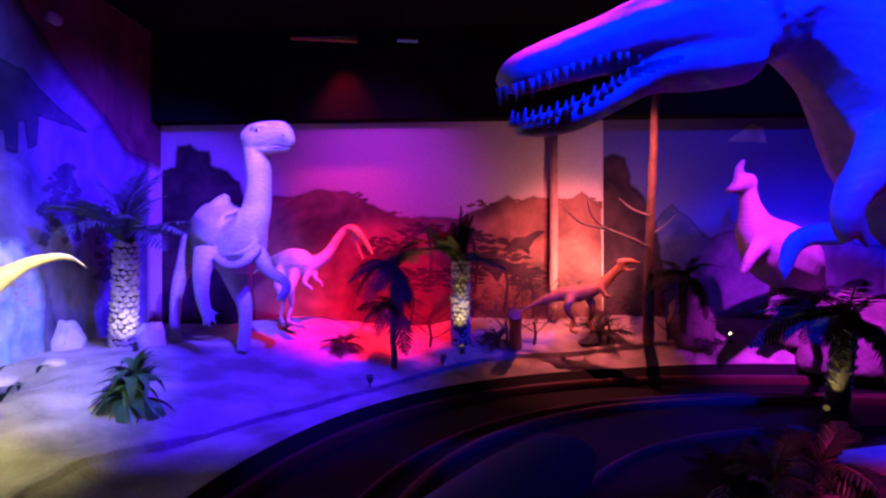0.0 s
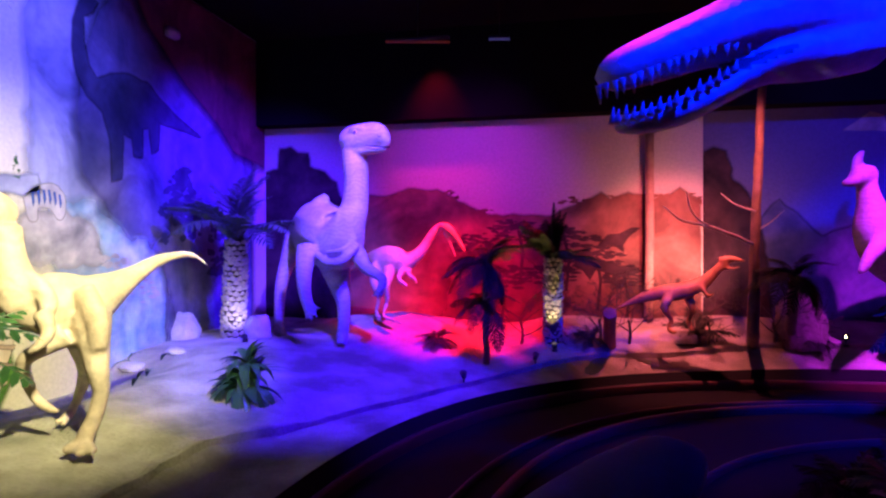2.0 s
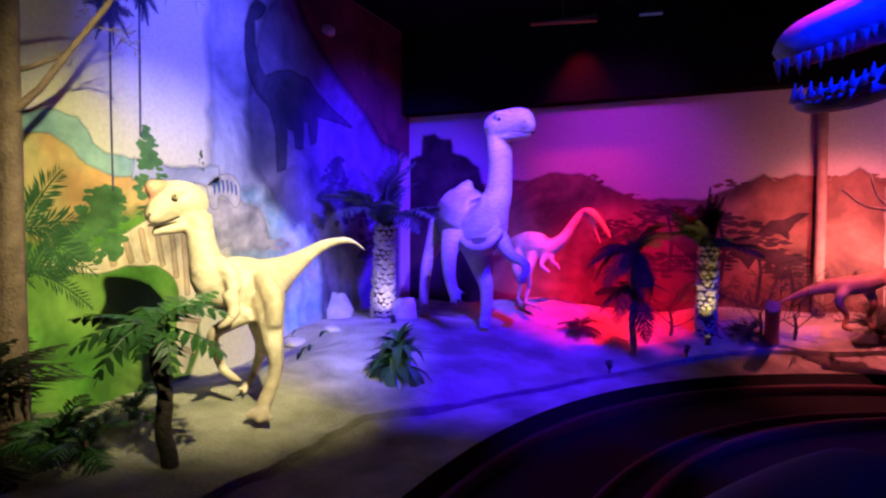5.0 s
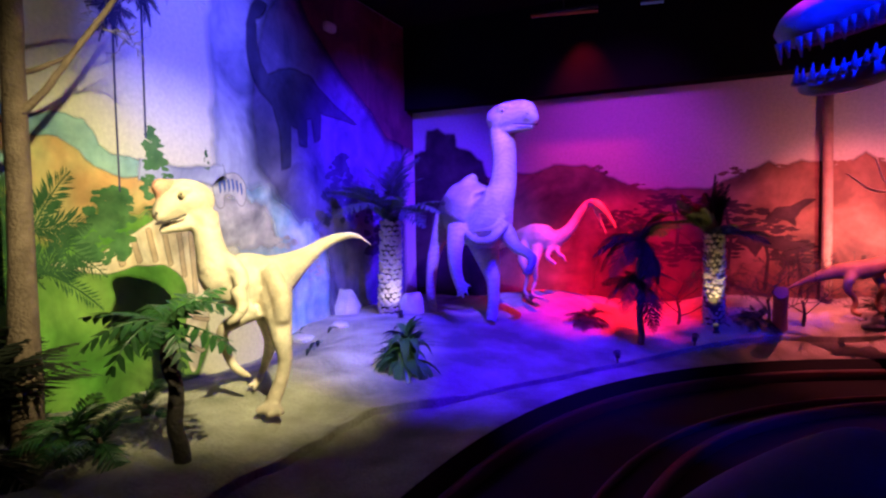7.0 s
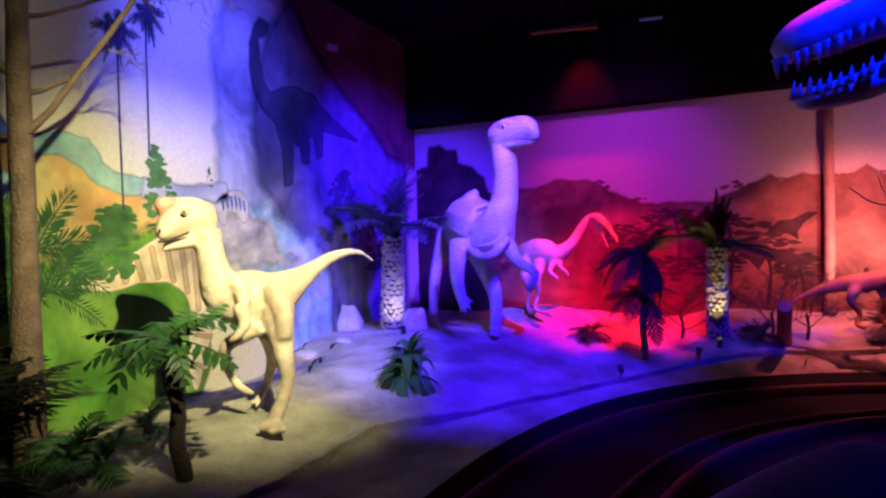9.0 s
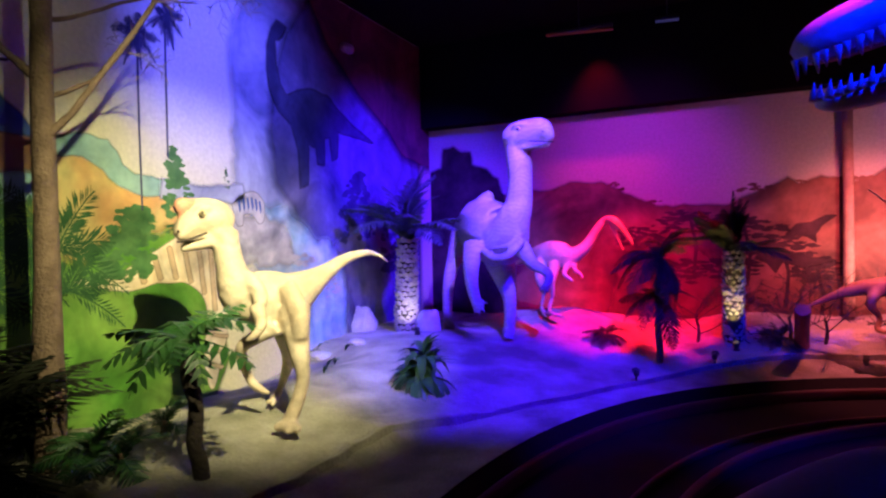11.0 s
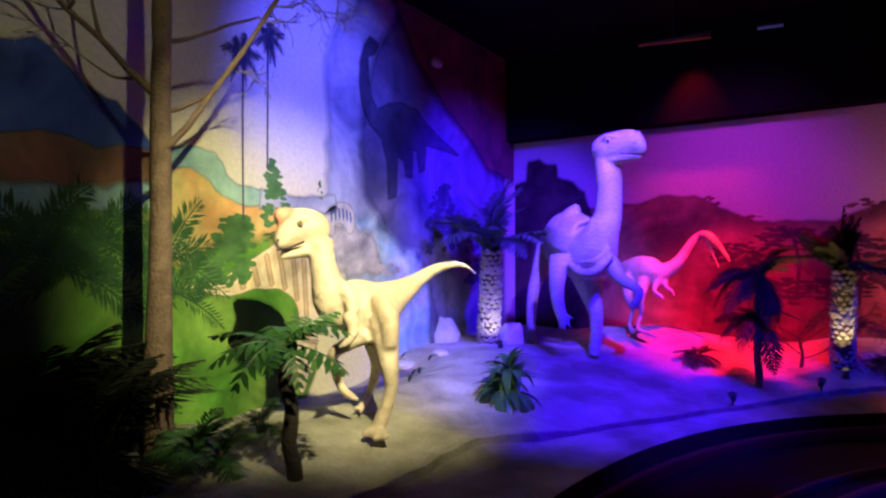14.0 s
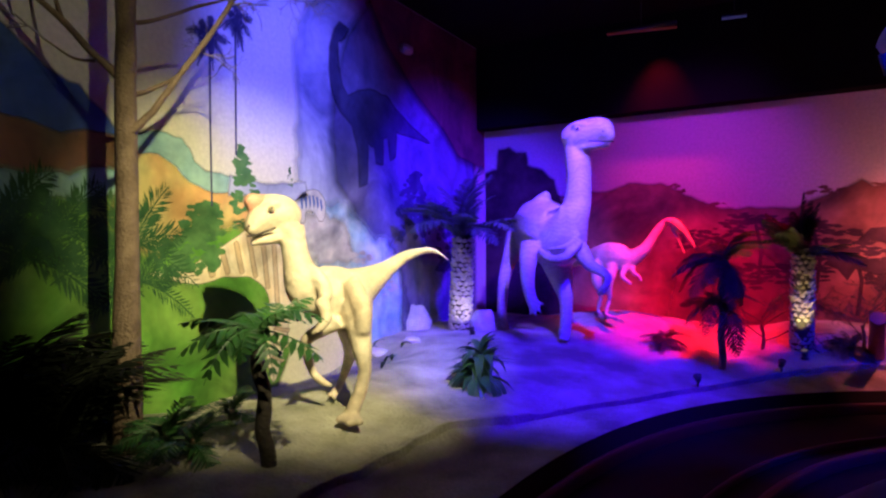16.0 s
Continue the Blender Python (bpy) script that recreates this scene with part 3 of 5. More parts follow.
painted("painted_longneck", [(4.68, 3.91), (4.76, 4.01), (4.89, 3.99), (4.83, 3.90), (4.72, 3.81), (4.72, 3.57), (4.78, 3.38), (4.89, 3.28), (5.06, 3.36), (5.25, 3.43), (5.58, 3.42), (5.77, 3.31), (6.05, 3.17), (6.54, 3.03), (6.11, 3.06), (5.77, 3.06), (5.75, 2.76), (5.66, 2.71), (5.61, 2.97), (5.50, 2.94), (5.50, 2.65), (5.39, 2.64), (5.36, 2.83), (5.22, 2.84), (5.20, 2.41), (5.08, 2.36), (5.06, 2.76), (4.96, 3.00), (4.77, 3.11), (4.65, 3.27), (4.60, 3.49), (4.61, 3.72)], WL, P_DARK, 9, 0.010, feather=0.035)
painted_dabs("painted_brush", [(6.20, 2.55, 0.10), (6.10, 2.35, 0.25), (6.15, 2.10, 0.35), (6.2, 1.85, 0.35)], WL, P_DARK, 8, 90, 0.10, 5)
painted_dabs("painted_brush", [(7.0, 2.25, 0.15), (7.0, 2.0, 0.3), (7.05, 1.7, 0.35), (7.1, 1.4, 0.35)], WL, P_DARK, 8, 80, 0.10, 6)
painted_dabs("painted_stones", [(4.62, 1.72, 0.12), (4.95, 1.62, 0.15), (5.3, 1.5, 0.2), (5.6, 1.2, 0.2)], WL, P_STONE, 12, 46, 0.07, 7, 0.45)
painted("painted_river", [(4.38, 2.05), (4.81, 2.04), (5.30, 1.75), (5.80, 1.61), (5.80, 0.6), (5.0, 0.5), (4.60, 1.30), (4.38, 1.80)], WL, P_WATER, 4, 0.05, feather=0.15)
painted("painted_stones", [(4.10, 1.96), (4.46, 2.00), (4.81, 1.86), (4.91, 1.63), (4.46, 1.63), (4.14, 1.64)], WL, P_STONE, 5, 0.05, feather=0.12)
painted("painted_ridge", [(5.75, 1.72), (5.92, 1.82), (6.11, 2.09), (6.51, 2.25), (7.25, 1.98), (7.40, 0.246), (6.30, 0.437), (5.95, 1.41)], WL, P_VIOLET, 6, 0.06, feather=0.18)
painted("painted_horned_beast", [(4.10, 2.14), (4.22, 2.22), (4.39, 2.25), (4.50, 2.17), (4.50, 2.01), (4.44, 1.97), (4.35, 2.06), (4.23, 2.04), (4.22, 1.95), (4.15, 1.96)], WL, P_STONE, 7, 0.006, True, 0.02)
for k in range(6):
    u, v = 4.17 + 0.055 * k, 2.10 + 0.03 * math.sin(k * 0.6)
    painted("painted_stripe", [(u, v + 0.07), (u + 0.016, v + 0.075), (u + 0.03, v), (u + 0.018, v - 0.04), (u + 0.012, v)], WL, P_HILLBLUE, 8, 0.004, feather=0.008)
painted("painted_striped_beast", [(2.60, 1.51), (2.99, 1.57), (3.33, 1.75), (3.64, 1.92), (3.96, 1.96), (4.07, 1.64), (4.03, 1.16), (3.92, 0.758), (3.81, 0.518), (3.74, 0.783), (3.78, 1.19), (3.64, 1.42), (3.33, 1.48), (2.99, 1.43)], WL, P_HIDE, 8, 0.01, True, 0.02)
for a, b in (((3.10, 1.59), (3.14, 1.47)), ((3.24, 1.66), (3.29, 1.49)), ((3.38, 1.75), (3.44, 1.48)), ((3.51, 1.82), (3.59, 1.45)), ((3.66, 1.90), (3.73, 1.34)), ((3.79, 1.92), (3.85, 1.18)), ((3.81, 0.978), (3.99, 0.931)), ((3.80, 0.852), (3.96, 0.793)), ((3.79, 0.725), (3.92, 0.664))):
    painted("painted_stripe", [a, (a[0] + 0.03, a[1]), (b[0] + 0.03, b[1] + 0.01), b], WL, P_BAND, 9, 0.006, feather=0.02)
for (cx, cy), r, droop in (((1.61, 1.78), 0.75, 0.35), ((1.98, 1.82), 0.6, 0.4), ((2.48, 1.75), 0.62, 0.25), ((2.55, 1.46), 0.5, 0.3), ((1.81, 1.64), 0.6, 0.3)):
    painted_crown("painted_fern", (cx, cy), r, WL, P_FERN, 16, 10, droop)

WB = wall_back
painted("painted_thicket", [(-1.33, 0.234), (-1.18, 1.32), (-0.802, 1.60), (-0.474, 1.61), (-0.15, 1.49), (0.10, 1.20), (0.21, 0.262)], WB, P_DUSK, 3, 0.06, feather=0.25)
painted("painted_desert", [(-4.22, 0.203), (-4.22, 2.09), (-2.41, 2.43), (-2.10, 2.41), (-1.80, 2.50), (-1.41, 2.49), (-1.11, 2.33), (-0.727, 2.14), (0.139, 2.12), (0.4, 2.25), (0.623, 2.33), (0.771, 2.40), (0.882, 2.33), (1.10, 2.40), (1.32, 2.34), (1.51, 2.30), (1.73, 2.45), (1.95, 2.30), (1.99, 0.271)], WB, P_DUNE, 2, 0.02)
painted("painted_mesa", [(-4.12, 0.512), (-4.13, 2.59), (-3.94, 2.79), (-3.73, 2.82), (-3.70, 3.12), (-3.55, 3.14), (-3.43, 3.05), (-3.29, 3.06), (-3.26, 2.86), (-3.04, 2.78), (-2.88, 2.62), (-2.73, 2.20), (-2.65, 0.525)], WB, P_MESA, 4, 0.02)
painted("painted_mesa", [(2.03, 0.86), (2.02, 2.92), (2.13, 2.97), (2.27, 2.92), (2.37, 2.55), (2.53, 2.40), (2.71, 1.89), (2.81, 0.865)], wall_back_right, P_MESA, 3, 0.03)
# Pale angular patch high on the right wall.
painted("painted_pale_patch", [(3.60, 3.14), (3.75, 3.24), (3.91, 3.36), (4.05, 3.31), (4.11, 3.12)], wall_back_right, P_STONE, 4, 0.01, feather=0.004)
painted("painted_dark_hills", [(2.67, 0.864), (2.71, 2.07), (2.89, 2.29), (3.10, 2.11), (3.38, 1.82), (3.60, 1.93), (3.81, 1.96), (4.51, 1.74), (5.07, 1.82), (5.54, 1.74), (5.54, 0.883)], wall_back_right, P_VIOLET, 2, 0.03)
for k, (c, r) in enumerate((((-0.80, 1.75), 0.42), ((-0.30, 1.95), 0.50), ((0.30, 1.85), 0.45), ((0.70, 1.60), 0.40), ((-0.55, 1.35), 0.40), ((0.10, 1.40), 0.35), ((1.05, 1.35), 0.25))):
    painted_dabs("painted_thorn_tree", [(c[0], c[1] + 0.10, r * 0.5), (c[0], c[1], r), (c[0] + 0.05, c[1] - 0.12, r * 0.75)], WB, P_MESA, 5 + k % 2, 70, 0.085, 20 + k, 0.32)
    painted_line("painted_thorn_trunk", [(c[0], c[1]), (c[0] + 0.06, c[1] - 0.3), (c[0] + 0.02, c[1] - 0.7)], 0.035, WB, P_MESA, 4)
for k, (u, v, w) in enumerate(((-2.15, 2.40, 0.3), (-1.55, 2.46, 0.35), (-1.0, 2.22, 0.3), (0.75, 2.34, 0.3), (1.15, 2.36, 0.25), (1.7, 2.36, 0.25))):
    painted_dabs("painted_hill_scrub", [(u - 0.2, v - 0.05, w), (u, v, w), (u + 0.2, v - 0.08, w)], WB, P_DUNE, 6, 46, 0.06, 40 + k, 0.45)
painted("painted_running_beast", [(0.734, 1.76), (0.845, 1.88), (0.993, 1.89), (1.14, 1.97), (1.25, 1.97), (1.10, 1.86), (1.03, 1.75), (1.05, 1.66), (0.956, 1.73), (0.83, 1.75), (0.771, 1.66)], WB, P_MESA, 6, 0.004, feather=0.012)
painted("painted_running_beast", [(0.4, 1.48), (0.549, 1.63), (0.734, 1.58), (0.919, 1.49), (1.25, 1.46), (0.919, 1.37), (0.697, 1.43), (0.623, 1.30), (0.534, 1.43)], WB, P_MESA, 6, 0.004, feather=0.012)

bm = bmesh.new()
tube(bm, [(((1.35, 3.23)[0], 8.05, 3.42), 0.055, 0.055), (((1.35, 2.04)[0], 8.05, 2.0), 0.055, 0.055), (((1.34, 1.15)[0], 8.05, 0.7), 0.06, 0.06)], 12, 3)
tagged(part("mural_post", bm, POSTWOOD), "slim brown post standing against the back mural", "post", kind="structure")

# ---- dinosaur figures ----


statue("cream_crested_dinosaur", [
    [((-2.08, 3.74, 1.60), 0.008, 0.008), ((-2.13, 3.72, 1.65), 0.016, 0.016), ((-2.21, 3.67, 1.68), 0.026, 0.026), ((-2.34, 3.58, 1.64), 0.042, 0.042), ((-2.43, 3.46, 1.55), 0.065, 0.065), ((-2.49, 3.34, 1.47), 0.1, 0.11), ((-2.53, 3.12, 1.38), 0.145, 0.19), ((-2.57, 2.98, 1.40), 0.15, 0.185), ((-2.61, 2.86, 1.42), 0.125, 0.165), ((-2.63, 2.79, 1.48), 0.115, 0.13), ((-2.67, 2.78, 1.62), 0.094, 0.094), ((-2.70, 2.78, 1.74), 0.086, 0.086), ((-2.72, 2.78, 1.84), 0.092, 0.092)],
    [((-2.77, 2.85, 1.87), 0.09, 0.1), ((-2.79, 2.76, 1.92), 0.118, 0.132), ((-2.81, 2.66, 1.92), 0.105, 0.118), ((-2.81, 2.58, 1.87), 0.08, 0.082), ((-2.81, 2.52, 1.82), 0.052, 0.05), ((-2.82, 2.50, 1.80), 0.028, 0.028)],
    [((-2.77, 2.78, 1.81), 0.08, 0.065), ((-2.77, 2.66, 1.77), 0.064, 0.044), ((-2.79, 2.58, 1.75), 0.048, 0.032), ((-2.82, 2.53, 1.73), 0.028, 0.02)],
    [((-2.88, 2.55, 1.97), 0.03, 0.035), ((-2.87, 2.59, 1.99), 0.05, 0.068), ((-2.86, 2.66, 2.01), 0.05, 0.045), ((-2.81, 2.74, 2.03), 0.045, 0.03)],
    [((-2.76, 2.58, 1.93), 0.018, 0.018), ((-2.73, 2.61, 1.98), 0.022, 0.022), ((-2.70, 2.66, 1.99), 0.018, 0.018)],
    [((-2.40, 3.05, 1.32), 0.115, 0.15), ((-2.33, 3.00, 1.15), 0.082, 0.088), ((-2.29, 2.98, 1.00), 0.058, 0.066), ((-2.29, 3.00, 0.90), 0.046, 0.05), ((-2.31, 2.98, 0.77), 0.044, 0.044), ((-2.34, 2.95, 0.67), 0.052, 0.048), ((-2.35, 2.93, 0.61), 0.06, 0.04)],
    [((-2.36, 2.95, 0.61), 0.035, 0.03), ((-2.37, 2.88, 0.61), 0.04, 0.034), ((-2.40, 2.84, 0.60), 0.02, 0.02)],
    [((-2.36, 2.95, 0.61), 0.035, 0.03), ((-2.31, 2.87, 0.60), 0.04, 0.034), ((-2.27, 2.82, 0.60), 0.02, 0.02)],
    [((-2.36, 2.95, 0.61), 0.035, 0.03), ((-2.26, 2.88, 0.61), 0.038, 0.032), ((-2.20, 2.84, 0.61), 0.02, 0.02)],
    [((-2.48, 2.95, 1.23), 0.08, 0.08), ((-2.56, 2.88, 1.16), 0.05, 0.05), ((-2.66, 2.85, 1.09), 0.042, 0.042), ((-2.69, 2.90, 0.97), 0.034, 0.034), ((-2.68, 2.95, 0.85), 0.03, 0.03), ((-2.61, 2.96, 0.80), 0.028, 0.028), ((-2.54, 2.96, 0.78), 0.016, 0.016)],
    [((-2.52, 3.10, 1.19), 0.085, 0.085), ((-2.61, 3.25, 0.96), 0.05, 0.05), ((-2.71, 3.28, 0.75), 0.03, 0.03), ((-2.70, 3.20, 0.68), 0.032, 0.032), ((-2.70, 3.15, 0.66), 0.03, 0.022)],
    [((-2.69, 3.18, 0.67), 0.024, 0.024), ((-2.70, 3.10, 0.67), 0.014, 0.014)],
    [((-2.69, 3.18, 0.67), 0.024, 0.024), ((-2.63, 3.09, 0.66), 0.014, 0.014)],
    [((-2.43, 2.74, 1.37), 0.05, 0.05), ((-2.35, 2.70, 1.28), 0.038, 0.038), ((-2.36, 2.64, 1.21), 0.026, 0.026), ((-2.41, 2.62, 1.18), 0.014, 0.014)],
    [((-2.41, 3.00, 1.48), 0.06, 0.08), ((-2.29, 2.97, 1.31), 0.06, 0.08), ((-2.27, 2.96, 1.15), 0.05, 0.05)],
    [((-2.62, 2.80, 1.56), 0.03, 0.03), ((-2.53, 2.80, 1.54), 0.045, 0.045), ((-2.45, 2.80, 1.43), 0.05, 0.05), ((-2.45, 2.78, 1.33), 0.035, 0.035)],
], [YELLOW, DARKMOUTH, CREST, EYEBALL], "cream rubber crested dinosaur figure standing on the sand", 0.016, lambda bm, b: (
    ball(bm, Vector((-2.708, 2.60, 1.95)) - b, (0.022, 0.022, 0.022), 3, 2),
    ball(bm, Vector((-2.692, 2.585, 1.952)) - b, (0.006, 0.006, 0.009), 1, 2),
    ball(bm, Vector((-2.775, 2.475, 1.84)) - b, (0.008, 0.008, 0.010), 1, 1),
    tube(bm, [(Vector((-2.79, 2.475, 1.775)) - b, 0.012, 0.008), (Vector((-2.745, 2.535, 1.79)) - b, 0.014, 0.009), (Vector((-2.695, 2.62, 1.83)) - b, 0.010, 0.007)], 6, 3, 1)),
    3, lambda p: 2 if (p - Vector((-2.88, 2.59, 1.99))).length < 0.10 else 0)

statue("grey_longnecked_dinosaur", [
    [((-2.89, 7.00, 1.86), 0.16, 0.2), ((-2.55, 6.70, 1.91), 0.29, 0.36), ((-2.26, 6.40, 1.84), 0.33, 0.36), ((-2.06, 6.20, 1.80), 0.27, 0.31), ((-1.93, 6.12, 1.98), 0.185, 0.185), ((-1.87, 6.13, 2.16), 0.148, 0.148), ((-1.86, 6.15, 2.39), 0.132, 0.132), ((-1.87, 6.16, 2.58), 0.138, 0.138), ((-1.90, 6.16, 2.75), 0.125, 0.125)],
    [((-1.99, 6.20, 2.83), 0.12, 0.14), ((-1.87, 6.15, 2.86), 0.15, 0.16), ((-1.71, 6.11, 2.88), 0.14, 0.155), ((-1.59, 6.08, 2.88), 0.105, 0.135), ((-1.51, 6.06, 2.82), 0.065, 0.07), ((-1.48, 6.05, 2.78), 0.035, 0.03)],
    [((-1.93, 6.16, 2.76), 0.1, 0.09), ((-1.76, 6.10, 2.73), 0.085, 0.045), ((-1.60, 6.06, 2.73), 0.06, 0.03), ((-1.50, 6.05, 2.73), 0.03, 0.02)],
    [((-1.89, 6.00, 2.94), 0.02, 0.02), ((-1.82, 5.99, 2.97), 0.026, 0.026), ((-1.73, 5.99, 2.95), 0.02, 0.02)],
    [((-2.36, 6.05, 1.71), 0.13, 0.13), ((-2.35, 5.92, 1.50), 0.092, 0.092), ((-2.32, 5.86, 1.28), 0.07, 0.07), ((-2.27, 5.83, 1.14), 0.06, 0.06), ((-2.23, 5.80, 1.06), 0.058, 0.042)],
    [((-2.26, 5.80, 1.08), 0.025, 0.025), ((-2.27, 5.78, 0.98), 0.012, 0.012)],
    [((-2.23, 5.80, 1.07), 0.025, 0.025), ((-2.20, 5.78, 0.96), 0.012, 0.012)],
    [((-2.20, 5.80, 1.09), 0.025, 0.025), ((-2.14, 5.78, 1.00), 0.012, 0.012)],
    [((-2.20, 5.80, 1.13), 0.025, 0.025), ((-2.11, 5.78, 1.10), 0.012, 0.012)],
    [((-1.84, 6.10, 1.67), 0.1, 0.1), ((-1.71, 6.03, 1.51), 0.068, 0.068), ((-1.57, 5.98, 1.44), 0.052, 0.052), ((-1.50, 5.95, 1.37), 0.046, 0.046), ((-1.53, 5.93, 1.29), 0.045, 0.035), ((-1.57, 5.92, 1.24), 0.02, 0.02)],
    [((-1.51, 5.94, 1.33), 0.022, 0.022), ((-1.51, 5.93, 1.20), 0.011, 0.011)],
    [((-1.53, 5.93, 1.30), 0.022, 0.022), ((-1.56, 5.92, 1.19), 0.011, 0.011)],
    [((-1.55, 5.93, 1.29), 0.022, 0.022), ((-1.62, 5.92, 1.22), 0.011, 0.011)],
    [((-2.19, 6.35, 1.57), 0.18, 0.2), ((-2.10, 6.30, 1.30), 0.12, 0.12), ((-2.05, 6.28, 1.10), 0.078, 0.078), ((-2.05, 6.27, 0.86), 0.07, 0.07), ((-2.06, 6.24, 0.73), 0.09, 0.05)],
    [((-2.06, 6.24, 0.74), 0.05, 0.05), ((-2.06, 6.12, 0.70), 0.03, 0.024)],
    [((-2.06, 6.24, 0.74), 0.05, 0.05), ((-1.98, 6.12, 0.70), 0.03, 0.024)],
    [((-2.82, 6.80, 1.80), 0.14, 0.2), ((-2.89, 6.65, 1.53), 0.095, 0.095), ((-2.92, 6.55, 1.26), 0.072, 0.072), ((-2.92, 6.50, 0.93), 0.06, 0.06), ((-2.88, 6.45, 0.69), 0.08, 0.04)],
    [((-2.31, 6.45, 2.30), 0.035, 0.05), ((-2.42, 6.50, 2.20), 0.09, 0.1), ((-2.63, 6.65, 2.03), 0.1, 0.1)],
    [((-2.22, 5.93, 1.66), 0.035, 0.035), ((-2.06, 5.86, 1.57), 0.045, 0.045), ((-1.90, 5.87, 1.60), 0.045, 0.045), ((-1.78, 5.98, 1.75), 0.035, 0.035)],
    [((-2.10, 5.90, 1.67), 0.025, 0.025), ((-1.92, 5.88, 1.70), 0.03, 0.03), ((-1.80, 5.98, 1.83), 0.025, 0.025)],
    [((-1.99, 6.02, 2.13), 0.03, 0.03), ((-2.02, 5.98, 1.94), 0.05, 0.05), ((-2.21, 6.02, 1.82), 0.05, 0.05)],
], [GREY, DARKMOUTH, EYEBALL], "tall grey rubber dinosaur figure with an upright wrinkled neck", 0.02, lambda bm, b: (
    ball(bm, Vector((-1.82, 5.995, 2.915)) - b, (0.028, 0.024, 0.028), 2, 2),
    ball(bm, Vector((-1.815, 5.975, 2.915)) - b, (0.013, 0.012, 0.015), 1, 2),
    ball(bm, Vector((-1.55, 5.97, 2.86)) - b, (0.010, 0.010, 0.010), 1, 1),
    tube(bm, [(Vector((-1.46, 6.03, 2.755)) - b, 0.012, 0.009), (Vector((-1.58, 5.985, 2.76)) - b, 0.014, 0.010), (Vector((-1.70, 5.975, 2.775)) - b, 0.010, 0.007)], 6, 3, 1)), 3)

statue("tan_slender_dinosaur", [
    [((-2.43, 7.43, 1.41), 0.015, 0.015), ((-2.07, 7.15, 1.56), 0.07, 0.08), ((-1.80, 6.95, 1.56), 0.15, 0.18), ((-1.61, 6.87, 1.56), 0.15, 0.17), ((-1.47, 6.88, 1.57), 0.10, 0.10), ((-1.33, 6.89, 1.68), 0.062, 0.065), ((-1.22, 6.94, 1.86), 0.05, 0.05), ((-1.15, 6.98, 1.95), 0.045, 0.045), ((-1.08, 6.95, 1.97), 0.045, 0.045)],
    [((-1.12, 6.94, 1.98), 0.04, 0.035), ((-1.03, 6.93, 1.95), 0.055, 0.05), ((-0.931, 6.91, 1.85), 0.04, 0.035), ((-0.85, 6.89, 1.74), 0.028, 0.022), ((-0.814, 6.88, 1.67), 0.014, 0.012)],
    [((-1.06, 6.94, 1.90), 0.03, 0.025), ((-0.99, 6.92, 1.77), 0.022, 0.016), ((-0.921, 6.89, 1.61), 0.012, 0.01)],
    [((-1.85, 6.87, 1.50), 0.09, 0.10), ((-1.85, 6.76, 1.30), 0.06, 0.06), ((-1.82, 6.82, 1.13), 0.03, 0.03), ((-1.85, 6.81, 0.969), 0.026, 0.026), ((-1.78, 6.73, 0.913), 0.035, 0.02), ((-1.70, 6.71, 0.898), 0.012, 0.012)],
    [((-1.68, 6.78, 1.46), 0.08, 0.09), ((-1.69, 6.67, 1.28), 0.05, 0.05), ((-1.69, 6.72, 1.11), 0.028, 0.028), ((-1.73, 6.70, 0.95), 0.025, 0.025), ((-1.64, 6.63, 0.915), 0.035, 0.02), ((-1.55, 6.61, 0.9), 0.012, 0.012)],
    [((-1.51, 6.81, 1.48), 0.045, 0.045), ((-1.55, 6.71, 1.37), 0.03, 0.03), ((-1.46, 6.66, 1.30), 0.022, 0.022), ((-1.43, 6.65, 1.28), 0.01, 0.01)],
    [((-1.48, 6.88, 1.50), 0.04, 0.04), ((-1.44, 6.78, 1.40), 0.028, 0.028), ((-1.38, 6.75, 1.37), 0.025, 0.022), ((-1.34, 6.72, 1.31), 0.012, 0.012)],
], [REDSKIN, DARKMOUTH, HEADSKIN], "slender tan dinosaur figure with an open narrow ochre jaw", 0.016, None, 3, lambda p: 2 if p.x > -1.06 and p.z > 1.55 else 0)

